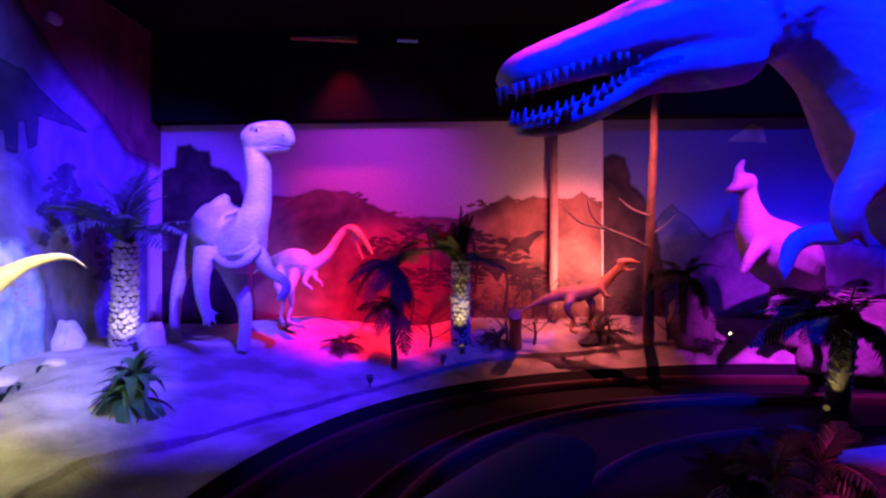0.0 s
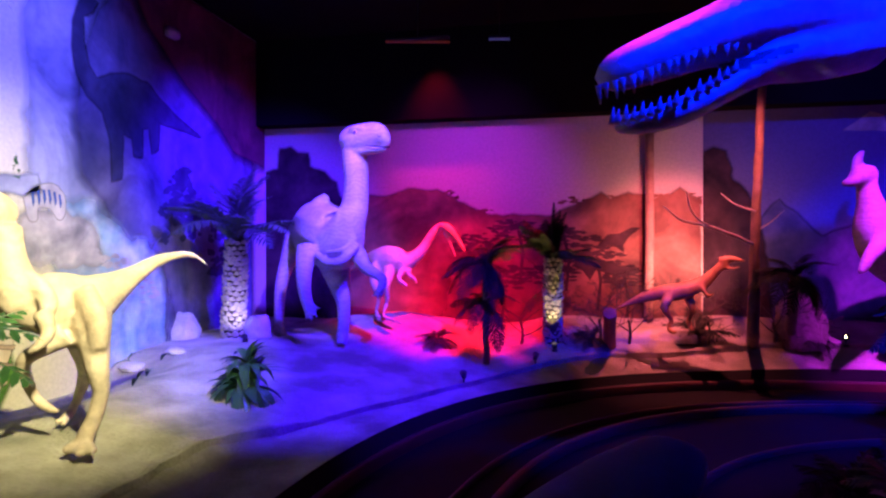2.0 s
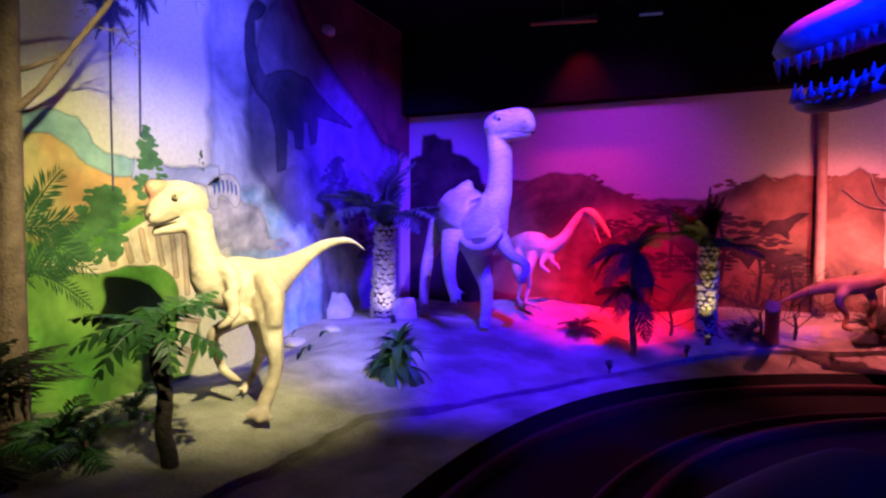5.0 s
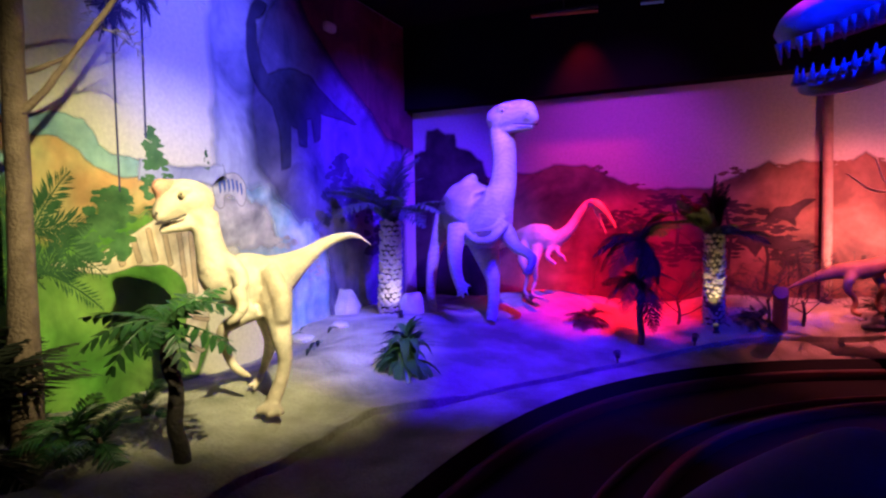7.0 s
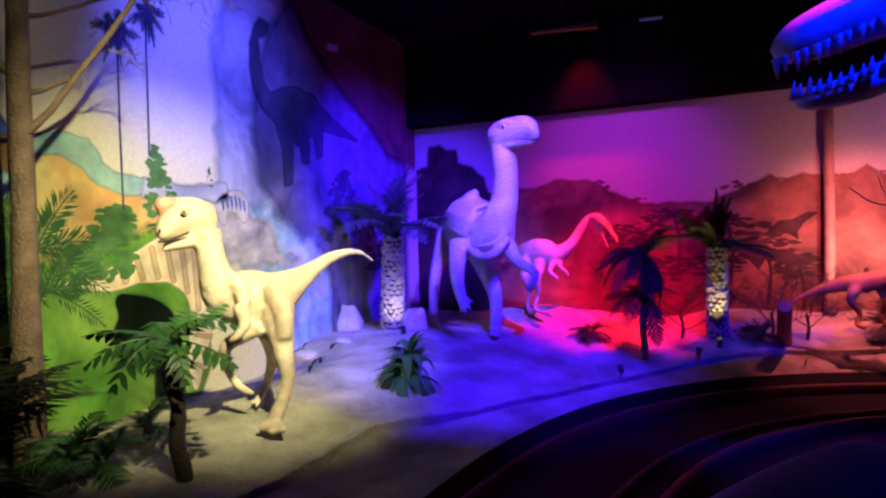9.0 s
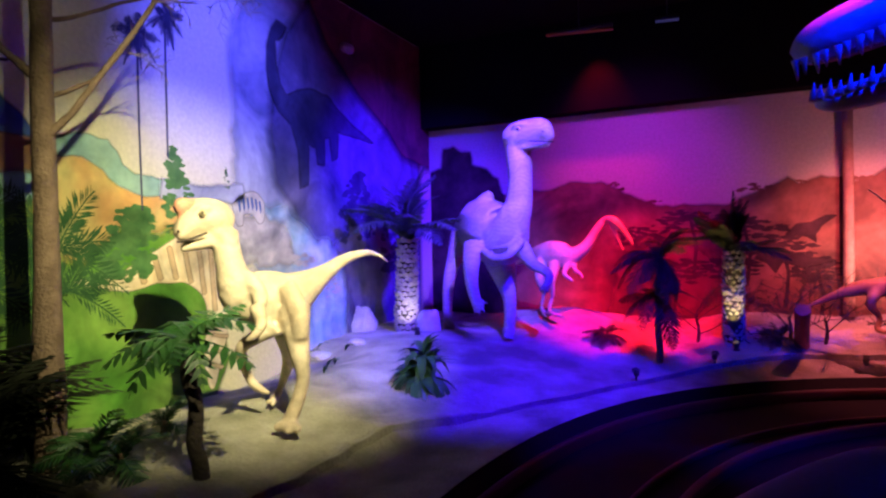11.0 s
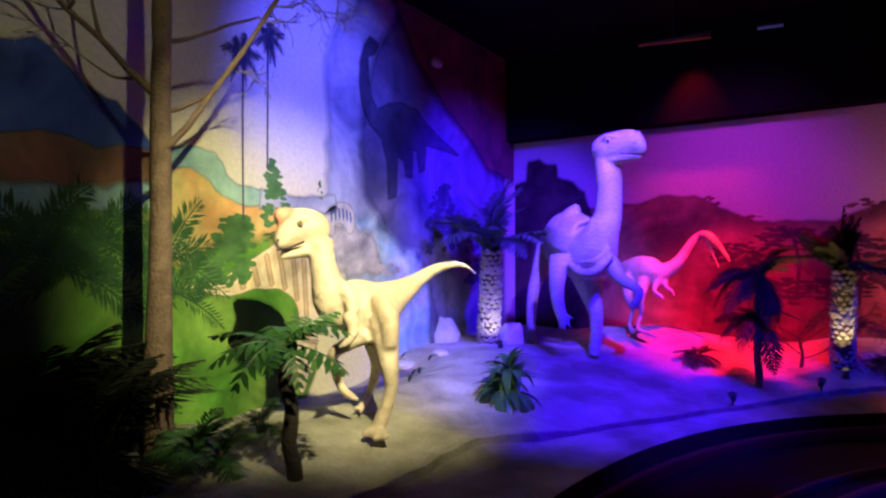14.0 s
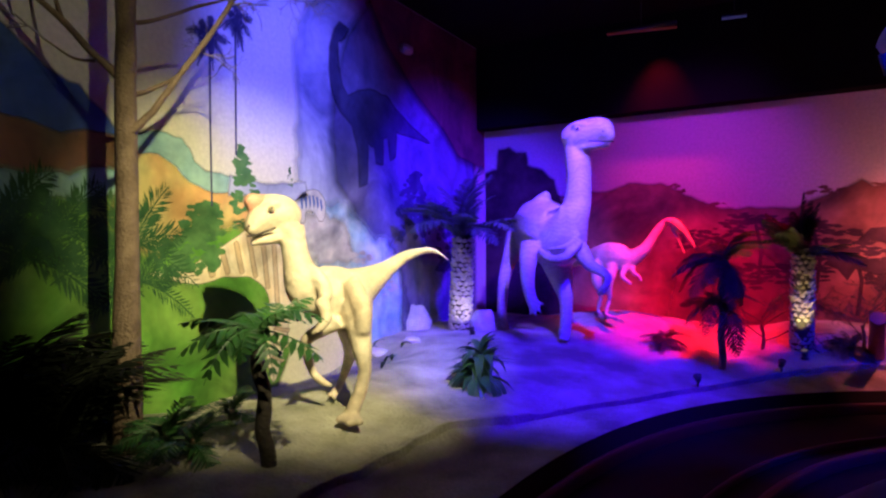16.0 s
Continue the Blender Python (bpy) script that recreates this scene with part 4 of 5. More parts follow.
statue("crested_violet_dinosaur", [
    [((4.79, 7.87, 1.05), 0.03, 0.03), ((4.40, 7.65, 1.33), 0.14, 0.14), ((4.01, 7.32, 1.58), 0.32, 0.36), ((3.66, 7.10, 1.74), 0.33, 0.36), ((3.45, 6.99, 1.94), 0.23, 0.25), ((3.36, 6.93, 2.17), 0.13, 0.13), ((3.33, 6.93, 2.33), 0.10, 0.10), ((3.32, 6.93, 2.45), 0.09, 0.09)],
    [((3.38, 6.96, 2.47), 0.09, 0.10), ((3.26, 6.89, 2.45), 0.10, 0.11), ((3.15, 6.83, 2.39), 0.07, 0.06), ((3.04, 6.76, 2.36), 0.035, 0.03)],
    [((3.19, 6.87, 2.51), 0.04, 0.05), ((3.23, 6.89, 2.63), 0.045, 0.05), ((3.30, 6.93, 2.72), 0.02, 0.02)],
    [((3.45, 6.84, 1.80), 0.10, 0.10), ((3.26, 6.68, 1.65), 0.07, 0.07), ((3.17, 6.62, 1.53), 0.05, 0.05), ((3.12, 6.59, 1.47), 0.03, 0.03)],
    [((3.96, 7.22, 1.55), 0.17, 0.20), ((3.78, 7.11, 1.30), 0.12, 0.13), ((3.69, 7.10, 1.11), 0.08, 0.08), ((3.61, 7.05, 0.986), 0.08, 0.05)],
    [((4.27, 7.64, 1.54), 0.17, 0.20), ((4.24, 7.59, 1.20), 0.12, 0.13), ((4.18, 7.53, 1.00), 0.08, 0.08), ((4.06, 7.43, 0.909), 0.09, 0.05)],
], [GREY, DARKMOUTH], "pale crested dinosaur figure under violet light", 0.026, None, 3)

statue("low_brown_dinosaur", [
    [((0.85, 7.15, 1.01), 0.012, 0.012), ((1.06, 7.10, 1.12), 0.04, 0.04), ((1.29, 7.05, 1.21), 0.075, 0.075), ((1.52, 7.00, 1.24), 0.095, 0.095), ((1.75, 6.98, 1.33), 0.075, 0.075), ((1.89, 6.96, 1.47), 0.05, 0.05), ((1.99, 6.95, 1.57), 0.05, 0.05)],
    [((1.93, 6.96, 1.57), 0.05, 0.05), ((2.03, 6.93, 1.60), 0.042, 0.038), ((2.12, 6.90, 1.59), 0.022, 0.02), ((2.17, 6.90, 1.58), 0.012, 0.012)],
    [((1.94, 6.95, 1.51), 0.035, 0.025), ((2.04, 6.92, 1.50), 0.026, 0.016), ((2.12, 6.90, 1.52), 0.012, 0.012)],
    [((1.43, 6.98, 1.21), 0.065, 0.065), ((1.36, 6.90, 1.07), 0.04, 0.04), ((1.44, 6.95, 0.94), 0.028, 0.028), ((1.41, 6.90, 0.84), 0.028, 0.028), ((1.47, 6.84, 0.81), 0.035, 0.02)],
    [((1.63, 7.08, 1.20), 0.06, 0.06), ((1.67, 7.02, 1.05), 0.036, 0.036), ((1.64, 7.08, 0.92), 0.026, 0.026), ((1.67, 7.00, 0.82), 0.034, 0.02)],
    [((1.74, 6.92, 1.30), 0.032, 0.032), ((1.79, 6.86, 1.21), 0.022, 0.022), ((1.85, 6.82, 1.24), 0.012, 0.012)],
], [BROWN, DARKMOUTH], "low brown dinosaur figure beside the dead tree", 0.016, None, 3)


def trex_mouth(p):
    """Slot of the dark mouth colour for skin in the wedge between the jaws."""
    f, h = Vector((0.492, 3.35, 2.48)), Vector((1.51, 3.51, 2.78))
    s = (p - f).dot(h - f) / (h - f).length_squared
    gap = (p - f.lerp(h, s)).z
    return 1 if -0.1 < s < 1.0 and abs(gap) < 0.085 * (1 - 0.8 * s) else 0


def trex_extras(bm, b):
    upper = [(0.497, 3.30, 2.56), (0.669, 3.27, 2.60), (0.851, 3.30, 2.67), (1.04, 3.35, 2.74), (1.27, 3.43, 2.79)]
    lower = [(0.565, 3.28, 2.41), (0.698, 3.26, 2.43), (0.848, 3.28, 2.48), (1.04, 3.33, 2.58), (1.20, 3.40, 2.68)]
    for row, way, n in ((upper, -1, 17), (lower, 1, 15)):
        line = spline(row, 10)
        for i in range(n):
            p = Vector(line[int(i * (len(line) - 1) / (n - 1))]) - b
            h = (0.048 if i % 2 else 0.066) * (1 - 0.35 * i / n)
            cone(bm, p - Vector((0, 0, way * 0.03)), p + Vector((0.012, 0.03, way * h)), 0.020, 0.003, 8, 2)
    ball(bm, Vector((1.62, 3.43, 3.03)) - b, (0.035, 0.035, 0.035), 3, 2)


statue("huge_toothed_dinosaur", [
    [((4.75, 5.26, 1.37), 0.35, 0.35), ((4.24, 4.83, 1.99), 0.62, 0.75), ((3.44, 4.28, 2.48), 0.62, 0.75), ((2.94, 4.00, 2.90), 0.52, 0.55), ((2.57, 3.87, 3.14), 0.42, 0.45), ((2.21, 3.75, 3.27), 0.38, 0.40), ((1.92, 3.69, 3.12), 0.33, 0.36)],
    [((2.01, 3.74, 3.07), 0.26, 0.30), ((1.69, 3.67, 3.05), 0.30, 0.27), ((1.38, 3.60, 2.97), 0.24, 0.20), ((1.07, 3.53, 2.87), 0.20, 0.16), ((0.78, 3.47, 2.76), 0.175, 0.135), ((0.604, 3.43, 2.69), 0.14, 0.11), ((0.518, 3.40, 2.64), 0.08, 0.06)],
    [((1.46, 3.56, 3.18), 0.06, 0.05), ((1.25, 3.49, 3.07), 0.07, 0.05), ((1.02, 3.43, 2.95), 0.05, 0.04)],
    [((1.94, 3.74, 2.90), 0.24, 0.20), ((1.65, 3.65, 2.80), 0.22, 0.16), ((1.37, 3.57, 2.71), 0.17, 0.10), ((1.13, 3.51, 2.57), 0.15, 0.08), ((0.903, 3.45, 2.45), 0.135, 0.075), ((0.696, 3.41, 2.40), 0.11, 0.06), ((0.592, 3.39, 2.39), 0.06, 0.035)],
    [((2.88, 3.85, 2.44), 0.18, 0.2), ((2.57, 3.53, 2.17), 0.13, 0.14), ((2.37, 3.36, 2.03), 0.10, 0.10), ((2.29, 3.31, 1.87), 0.07, 0.07), ((2.30, 3.31, 1.76), 0.035, 0.035)],
    [((2.32, 3.31, 1.93), 0.06, 0.06), ((2.38, 3.32, 1.82), 0.04, 0.04), ((2.42, 3.32, 1.73), 0.02, 0.02)],
    [((3.21, 4.37, 2.43), 0.16, 0.16), ((2.96, 4.45, 1.89), 0.10, 0.10), ((2.73, 4.44, 1.83), 0.075, 0.08), ((2.59, 4.43, 1.77), 0.07, 0.07), ((2.53, 4.43, 1.61), 0.05, 0.05), ((2.53, 4.43, 1.50), 0.02, 0.02)],
    [((3.99, 4.51, 1.89), 0.45, 0.5), ((3.83, 4.41, 1.42), 0.30, 0.35), ((4.10, 4.52, 0.942), 0.17, 0.18), ((4.03, 4.52, 0.547), 0.14, 0.14), ((3.79, 4.41, 0.382), 0.2, 0.07)],
    [((5.07, 5.48, 1.83), 0.45, 0.5), ((5.02, 5.48, 1.35), 0.30, 0.35), ((5.26, 5.60, 0.908), 0.17, 0.18), ((5.07, 5.49, 0.541), 0.14, 0.14), ((4.79, 5.37, 0.423), 0.2, 0.07)],
    [((4.75, 5.26, 1.73), 0.45, 0.5), ((6.45, 6.37, 1.57), 0.25, 0.28), ((8.10, 7.47, 1.48), 0.06, 0.06)],
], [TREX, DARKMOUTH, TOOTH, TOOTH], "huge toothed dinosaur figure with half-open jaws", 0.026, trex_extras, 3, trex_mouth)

# ---- plants ----


def frond_mesh(name, length, width, droop, pairs, mat, fold=0.35):
    """One feathered palm leaf along +x that droops: a midrib with pointed leaflets."""
    bm = bmesh.new()
    rib = []
    for i in range(pairs + 1):
        f = i / pairs
        rib.append(Vector((length * f * (1 - 0.25 * droop * f), 0, length * (0.35 * f - droop * f * f))))
    for i in range(pairs):
        a, b = rib[i], rib[i + 1]
        r = 0.012 * length * (1.3 - i / pairs)
        q = [bm.verts.new(p + Vector((0, s * r, h * r))) for p in (a, b) for s, h in ((-1, 0), (1, 0), (0, 1))]
        for j, k in ((0, 1), (1, 2), (2, 0)):
            bm.faces.new((q[j], q[k], q[k + 3], q[j + 3]))
        f = (i + 0.6) / pairs
        w = width * (math.sin(math.pi * min(0.12 + f * 0.88, 1)) ** 0.7 + 0.1)
        d = (b - a).normalized()
        for s in (-1, 1):
            jit = random.uniform(0.85, 1.12)
            tip = a + d * w * 0.75 + Vector((0, s * w * jit, -fold * w * random.uniform(0.5, 1.3)))
            mid = a.lerp(tip, 0.5) + Vector((0, 0, 0.05 * w))
            t = d * (length / pairs) * 0.42
            v = [bm.verts.new(p) for p in (a - t * 0.3, mid - t, tip, mid + t, a + t)]
            bm.faces.new(v[:3])
            bm.faces.new((v[0], v[2], v[3], v[4]))
    me = bpy.data.meshes.new(name)
    bm.to_mesh(me)
    bm.free()
    me.materials.append(mat)
    return me


def blade_mesh(name, length, width, droop, mat):
    """One broad pointed leaf along +x with a raised middle fold."""
    bm = bmesh.new()
    old = None
    for i in range(9):
        f = i / 8
        w = width * math.sin(math.pi * (0.15 + 0.85 * f)) ** 0.8 if i < 8 else 0.001
        c = Vector((length * f * (1 - 0.2 * droop * f), 0, length * (0.5 * f - droop * f * f)))
        row = [bm.verts.new(c + Vector((0, s * w, h * w))) for s, h in ((-1, 0.25), (0, -0.12), (1, 0.25))]
        if old:
            for k in (0, 1):
                bm.faces.new((old[k], old[k + 1], row[k + 1], row[k]))
        old = row
    me = bpy.data.meshes.new(name)
    bm.to_mesh(me)
    bm.free()
    me.materials.append(mat)
    me.polygons.foreach_set("use_smooth", [True] * len(me.polygons))
    return me


def crown(parent, meshes, top, count, low=-25, high=60, name="frond", roll=25, size=(0.8, 1.15), seed=1):
    rnd = random.Random(seed)
    for i in range(count):
        ob = new(name, meshes[i % len(meshes)])
        ob.parent = parent
        pitch = low + (high - low) * ((i * 0.618) % 1.0)
        turn = i * 137.5 + rnd.uniform(-15, 15)
        s = rnd.uniform(*size)
        ob.matrix_basis = Matrix.Translation(top) @ pose(0, 0, 0, 0, 0, turn) @ pose(0, 0, 0, 0, -pitch, 0) @ pose(0, 0, 0, rnd.uniform(-roll, roll), 0, 0) @ Matrix.Scale(s, 4)


def palm(name, base, top, r0, r1, fronds, count, label, scales=0, low=-25, high=60, trunk_mat=None, seed=1, group="palms"):
    base, top = Vector(base), Vector(top)
    base.z = sand_z(base.x, base.y) - 0.03
    ob = thing(name, base, label, "palm", group)
    h = top - base
    bm = bmesh.new()
    n = 7
    tube(bm, [(h * (i / n) + Vector((0.01 * math.sin(i * 2.1), 0.01 * math.cos(i * 1.7), 0)), r0 + (r1 - r0) * i / n + 0.004 * math.sin(i * 3), r0 + (r1 - r0) * i / n) for i in range(n + 1)], 12, 3)
    part("trunk", bm, trunk_mat or (DARKBARK if scales else BARK), ob)
    if scales:
        bm = bmesh.new()
        bmesh.ops.create_uvsphere(bm, u_segments=8, v_segments=4, radius=1.0)
        k = r0 / 0.12
        for v in bm.verts:
            v.co = Vector((v.co.x * 0.035 * k * (1.0 - 0.45 * v.co.z), v.co.y * 0.024 * k + 0.016 * k * max(v.co.z, 0), v.co.z * 0.030 * k))
        me = bpy.data.meshes.new("bark_scale")
        bm.to_mesh(me)
        bm.free()
        me.materials.append(SCALE)
        rows = scales
        for j in range(rows):
            f = (j + 0.6) / rows
            rad = r0 + (r1 - r0) * f
            per = 10
            for k in range(per):
                q = 2 * math.pi * (k + 0.5 * (j % 2)) / per
                s = new("bark_scale", me)
                s.parent = ob
                s.matrix_basis = Matrix.Translation(h * f + Vector((rad * 0.97 * math.cos(q), rad * 0.97 * math.sin(q), random.uniform(-0.012, 0.012)))) @ pose(0, 0, 0, 0, 0, math.degrees(q) - 90) @ pose(0, 0, 0, random.uniform(-16, -4), random.uniform(-8, 8), random.uniform(-6, 6)) @ Matrix.Scale(random.uniform(0.8, 1.3), 4)
    crown(ob, fronds, h, count, low, high, seed=seed)
    return ob


BIG = [frond_mesh("frond", 0.82, 0.13, d, 24, SHADELEAF) for d in (0.35, 0.55, 0.8)]
UP = [frond_mesh("frond", 0.85, 0.15, d, 22, PALELEAF) for d in (0.35, 0.55, 0.8)]
STIFF = [frond_mesh("frond", 0.55, 0.10, d, 20, SHADELEAF) for d in (0.15, 0.3, 0.5)]
NEEDLE = [frond_mesh("frond", 0.50, 0.11, d, 20, SHADELEAF, 0.5) for d in (0.5, 0.8, 1.0)]
GREEN = [frond_mesh("frond", 0.44, 0.095, d, 8, LEAF) for d in (0.35, 0.55, 0.75)]
FERN = [frond_mesh("frond", 0.34, 0.08, d, 12, LEAF) for d in (0.5, 0.8)]
BLADE = [blade_mesh("leaf", 0.34, 0.042, d, LEAF) for d in (0.6, 0.9, 1.15)]

palm("palm_tree", (-3.32, 6.20, 0.724), (-3.24, 6.13, 1.80), 0.125, 0.105, UP, 18, "palm with a pale scaly trunk lit violet", 20, 15, 85, seed=3)
palm("palm_tree", (0.172, 7.10, 0.658), (0.188, 6.59, 1.61), 0.10, 0.085, STIFF, 24, "dark palm with a scaly trunk lit yellow from below", 20, -10, 80, seed=4)
palm("slender_palm", (-0.512, 6.45, 0.497), (-0.47, 6.15, 1.57), 0.035, 0.03, NEEDLE, 20, "slim dark palm with drooping feathery leaves", 0, -60, 60, seed=5)
palm("slender_palm", (-0.512, 6.45, 0.497), (-0.488, 6.20, 1.16), 0.02, 0.02, NEEDLE, 10, "lower dark palm beside the slim one", 0, -50, 40, seed=15)
palm("young_palm", (-2.37, 2.23, 0.507), (-2.38, 2.17, 1.26), 0.045, 0.036, GREEN, 13, "young green palm with a slim dark trunk", 0, -20, 35, DARKBARK, seed=6)
palm("dark_palm", (2.82, 7.58, 0.651), (2.56, 6.63, 1.44), 0.06, 0.05, NEEDLE, 16, "dark low palm beside the dead tree", 0, -40, 60, seed=7)
palm("dark_palm", (3.78, 6.07, 0.219), (3.32, 5.08, 1.19), 0.10, 0.09, BIG, 16, "dark palm whose foot is lit yellow", 9, -45, 35, seed=8)
palm("dark_palm", (4.27, 7.27, 0.45), (3.38, 5.78, 1.22), 0.05, 0.05, NEEDLE, 22, "dark shaggy palm in the shade", 0, -40, 40, seed=9)


def shrub(name, base, meshes, count, label, low=0, high=70, seed=1, size=(0.8, 1.15), part_name="leaf", tiers=0):
    base = Vector(base)
    base.z = sand_z(base.x, base.y)
    ob = thing(name, base, label, "shrub", "shrubs")
    bm = bmesh.new()
    tube(bm, [((0, 0, -0.03), 0.03, 0.03), ((0, 0, 0.05), 0.025, 0.025), ((0, 0, 0.10), 0.012, 0.012)], 8, 2)
    part("stem", bm, BARK, ob)
    crown(ob, meshes, Vector((0, 0, 0.07)), count, low, high, part_name, 20, size, seed)
    for i in range(tiers):
        crown(ob, meshes, Vector((0.02 * (i - 1), 0.03, 0.17 + 0.09 * i)), count // 2, low - 10, high, part_name, 20, (size[0] * 0.8, size[1] * 0.8), seed + 50 + i)
    return ob


shrub("leafy_shrub", (-2.14, 4.36, 0.539), BLADE, 46, "green broad-leaved plastic shrub on the sand", -15, 70, 2, (0.85, 1.1), tiers=2)
shrub("fern", (-3.11, 2.13, 0.51), FERN, 13, "green plastic fern at the foot of the mural", -10, 70, 3, part_name="frond")
shrub("fern", (-2.82, 2.09, 0.511), FERN, 8, "small green plastic fern beside the tree", -10, 60, 4, part_name="frond")
shrub("fern", (-3.07, 2.59, 0.595), FERN, 10, "sparse green fern by the mural", -5, 70, 5, (0.5, 0.8), "frond")
shrub("dry_shrub", (-1.09, 6.63, 0.642), NEEDLE, 18, "dark wispy shrub in red light", -10, 50, 6, (0.35, 0.6), "frond")
shrub("dry_shrub", (0.593, 7.06, 0.628), NEEDLE, 18, "dark wispy shrub by the red stump", 0, 70, 7, (0.4, 0.65), "frond")
shrub("dry_shrub", (1.82, 7.47, 0.638), NEEDLE, 16, "twiggy dark shrub before the low dinosaur", 10, 75, 8, (0.5, 1.0), "frond")
shrub("dry_shrub", (2.99, 7.51, 0.596), NEEDLE, 14, "dark shrub by the boulder", 0, 60, 9, (0.6, 0.9), "frond")
# Oversized near-black ferns stand in for the lack of light at lower left.
shrub("dark_fern", (-3.87, 1.54, 0.501), NEEDLE, 40, "fern beyond the bare tree, shade put into its leaf colour", 0, 80, 11, (1.5, 2.2), "frond")
shrub("dark_fern", (-3.53, 1.73, 0.479), NEEDLE, 40, "fern behind the bare tree, shade put into its leaf colour", 0, 80, 12, (1.3, 1.9), "frond")
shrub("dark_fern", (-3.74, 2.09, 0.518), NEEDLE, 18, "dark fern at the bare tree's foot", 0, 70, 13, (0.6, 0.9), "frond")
shrub("dark_fern", (2.29, 3.54, 0.438), FERN, 24, "dark low fern beside the island sand", 0, 60, 21, (0.9, 1.3), "frond")
shrub("dark_fern", (1.85, 3.61, 0.305), NEEDLE, 20, "dark wispy fern on the island edge", 0, 60, 22, (0.5, 0.8), "frond")
shrub("dark_fern", (1.99, 3.43, 0.406), FERN, 20, "dark fern on the island sand", 0, 60, 10, (0.7, 1.0), "frond")


def tree(name, limbs, base, label, mat, twigs=(), twig_mat=None, category="tree", group="bare trees", branch_mat=None):
    base = Vector(base)
    ob = thing(name, base, label, category, group)
    for i, limb in enumerate(limbs):
        bm = bmesh.new()
        tube(bm, [(Vector(a) - base, r, r) for a, r in limb], 10 if i == 0 else 7, 4)
        for v in bm.verts:
            v.co += 0.012 * noise.noise_vector(v.co * 9) * (1.0 if i == 0 else 0.6)
        part("trunk" if i == 0 else "branch", bm, mat if i == 0 else branch_mat or mat, ob)
    for a, way, reach, seed in twigs:
        rnd = random.Random(seed)
        bm = bmesh.new()
        todo = [(Vector(a) - base, Vector(way).normalized(), reach, 0.007)]
        while todo:
            p, d, l, r = todo.pop()
            mid = p + d * l * 0.5 + Vector([rnd.uniform(-0.06, 0.06) * l for _ in "xyz"])
            q = p + d * l
            tube(bm, [(p, r, r), (mid, r * 0.85, r * 0.85), (q, r * 0.6, r * 0.6)], 5, 2)
            if l > 0.06:
                for k in range(3 if l > 0.15 else 2):
                    nd = (d + Vector([rnd.uniform(-0.75, 0.75) for _ in "xyz"])).normalized()
                    todo.append((p + d * l * rnd.uniform(0.5, 1.0), nd, l * rnd.uniform(0.55, 0.75), r * 0.62))
        part("twig", bm, twig_mat or TWIG, ob)
    return ob


TB = (-3.30, 2.01, 0.492)
tree("bare_tree", [
    [((TB[0], TB[1], TB[2] - 0.05), 0.085), ((-3.37, 2.06, 0.622), 0.086), ((-3.36, 2.05, 1.28), 0.076), ((-3.33, 2.04, 1.98), 0.065), ((-3.32, 2.03, 2.68), 0.059), ((-3.30, 2.02, 3.38), 0.055), ((-3.29, 2.01, 4.08), 0.049)],
    [((-3.30, 2.03, 2.39), 0.027), ((-3.22, 2.10, 2.49), 0.021), ((-3.11, 2.17, 2.66), 0.018), ((-3.00, 2.31, 2.93), 0.017), ((-2.89, 2.44, 3.21), 0.016), ((-2.81, 2.56, 3.46), 0.013), ((-2.73, 2.69, 3.71), 0.010)],
    [((-3.42, 2.11, 2.64), 0.018), ((-3.35, 2.23, 2.71), 0.015), ((-3.29, 2.35, 2.80), 0.012), ((-3.16, 2.43, 2.96), 0.007)],
    [((-3.37, 2.06, 3.07), 0.017), ((-3.28, 2.19, 3.11), 0.013), ((-3.20, 2.39, 3.23), 0.011), ((-3.06, 2.55, 3.32), 0.007)],
    [((-3.36, 2.00, 2.74), 0.027), ((-3.43, 1.88, 2.87), 0.022), ((-3.50, 1.76, 3.02), 0.020), ((-3.59, 1.62, 3.17), 0.017), ((-3.69, 1.48, 3.34), 0.015)],
    [((-3.50, 1.76, 3.02), 0.015), ((-3.53, 1.74, 3.16), 0.012), ((-3.55, 1.71, 3.33), 0.010), ((-3.59, 1.68, 3.53), 0.007)],
    [((-3.59, 1.62, 3.17), 0.011), ((-3.50, 1.61, 3.22), 0.010), ((-3.55, 1.57, 3.37), 0.007)],
    [((-3.46, 1.93, 2.82), 0.010), ((-3.57, 1.86, 2.84), 0.007), ((-3.70, 1.78, 2.94), 0.005)],
], TB, "bare brown tree with thin forked branches", BARK, [
    ((-2.89, 2.44, 3.21), (-0.1, 0.7, 0.3), 0.22, 1), ((-2.85, 2.51, 3.33), (-0.1, 0.8, 0.35), 0.26, 2), ((-2.81, 2.56, 3.46), (-0.1, 0.9, 0.1), 0.30, 3),
    ((-2.79, 2.62, 3.55), (0.1, 0.8, 0.2), 0.30, 4), ((-2.75, 2.66, 3.64), (0.0, 0.8, -0.1), 0.28, 9), ((-3.06, 2.55, 3.32), (-0.1, 0.9, -0.1), 0.22, 5), ((-3.17, 2.42, 2.96), (-0.3, 0.8, 0.1), 0.25, 6),
    ((-3.70, 1.78, 2.94), (-0.5, -0.3, 0.5), 0.25, 7), ((-3.59, 1.62, 3.17), (-0.6, -0.4, 0.2), 0.31, 8)])

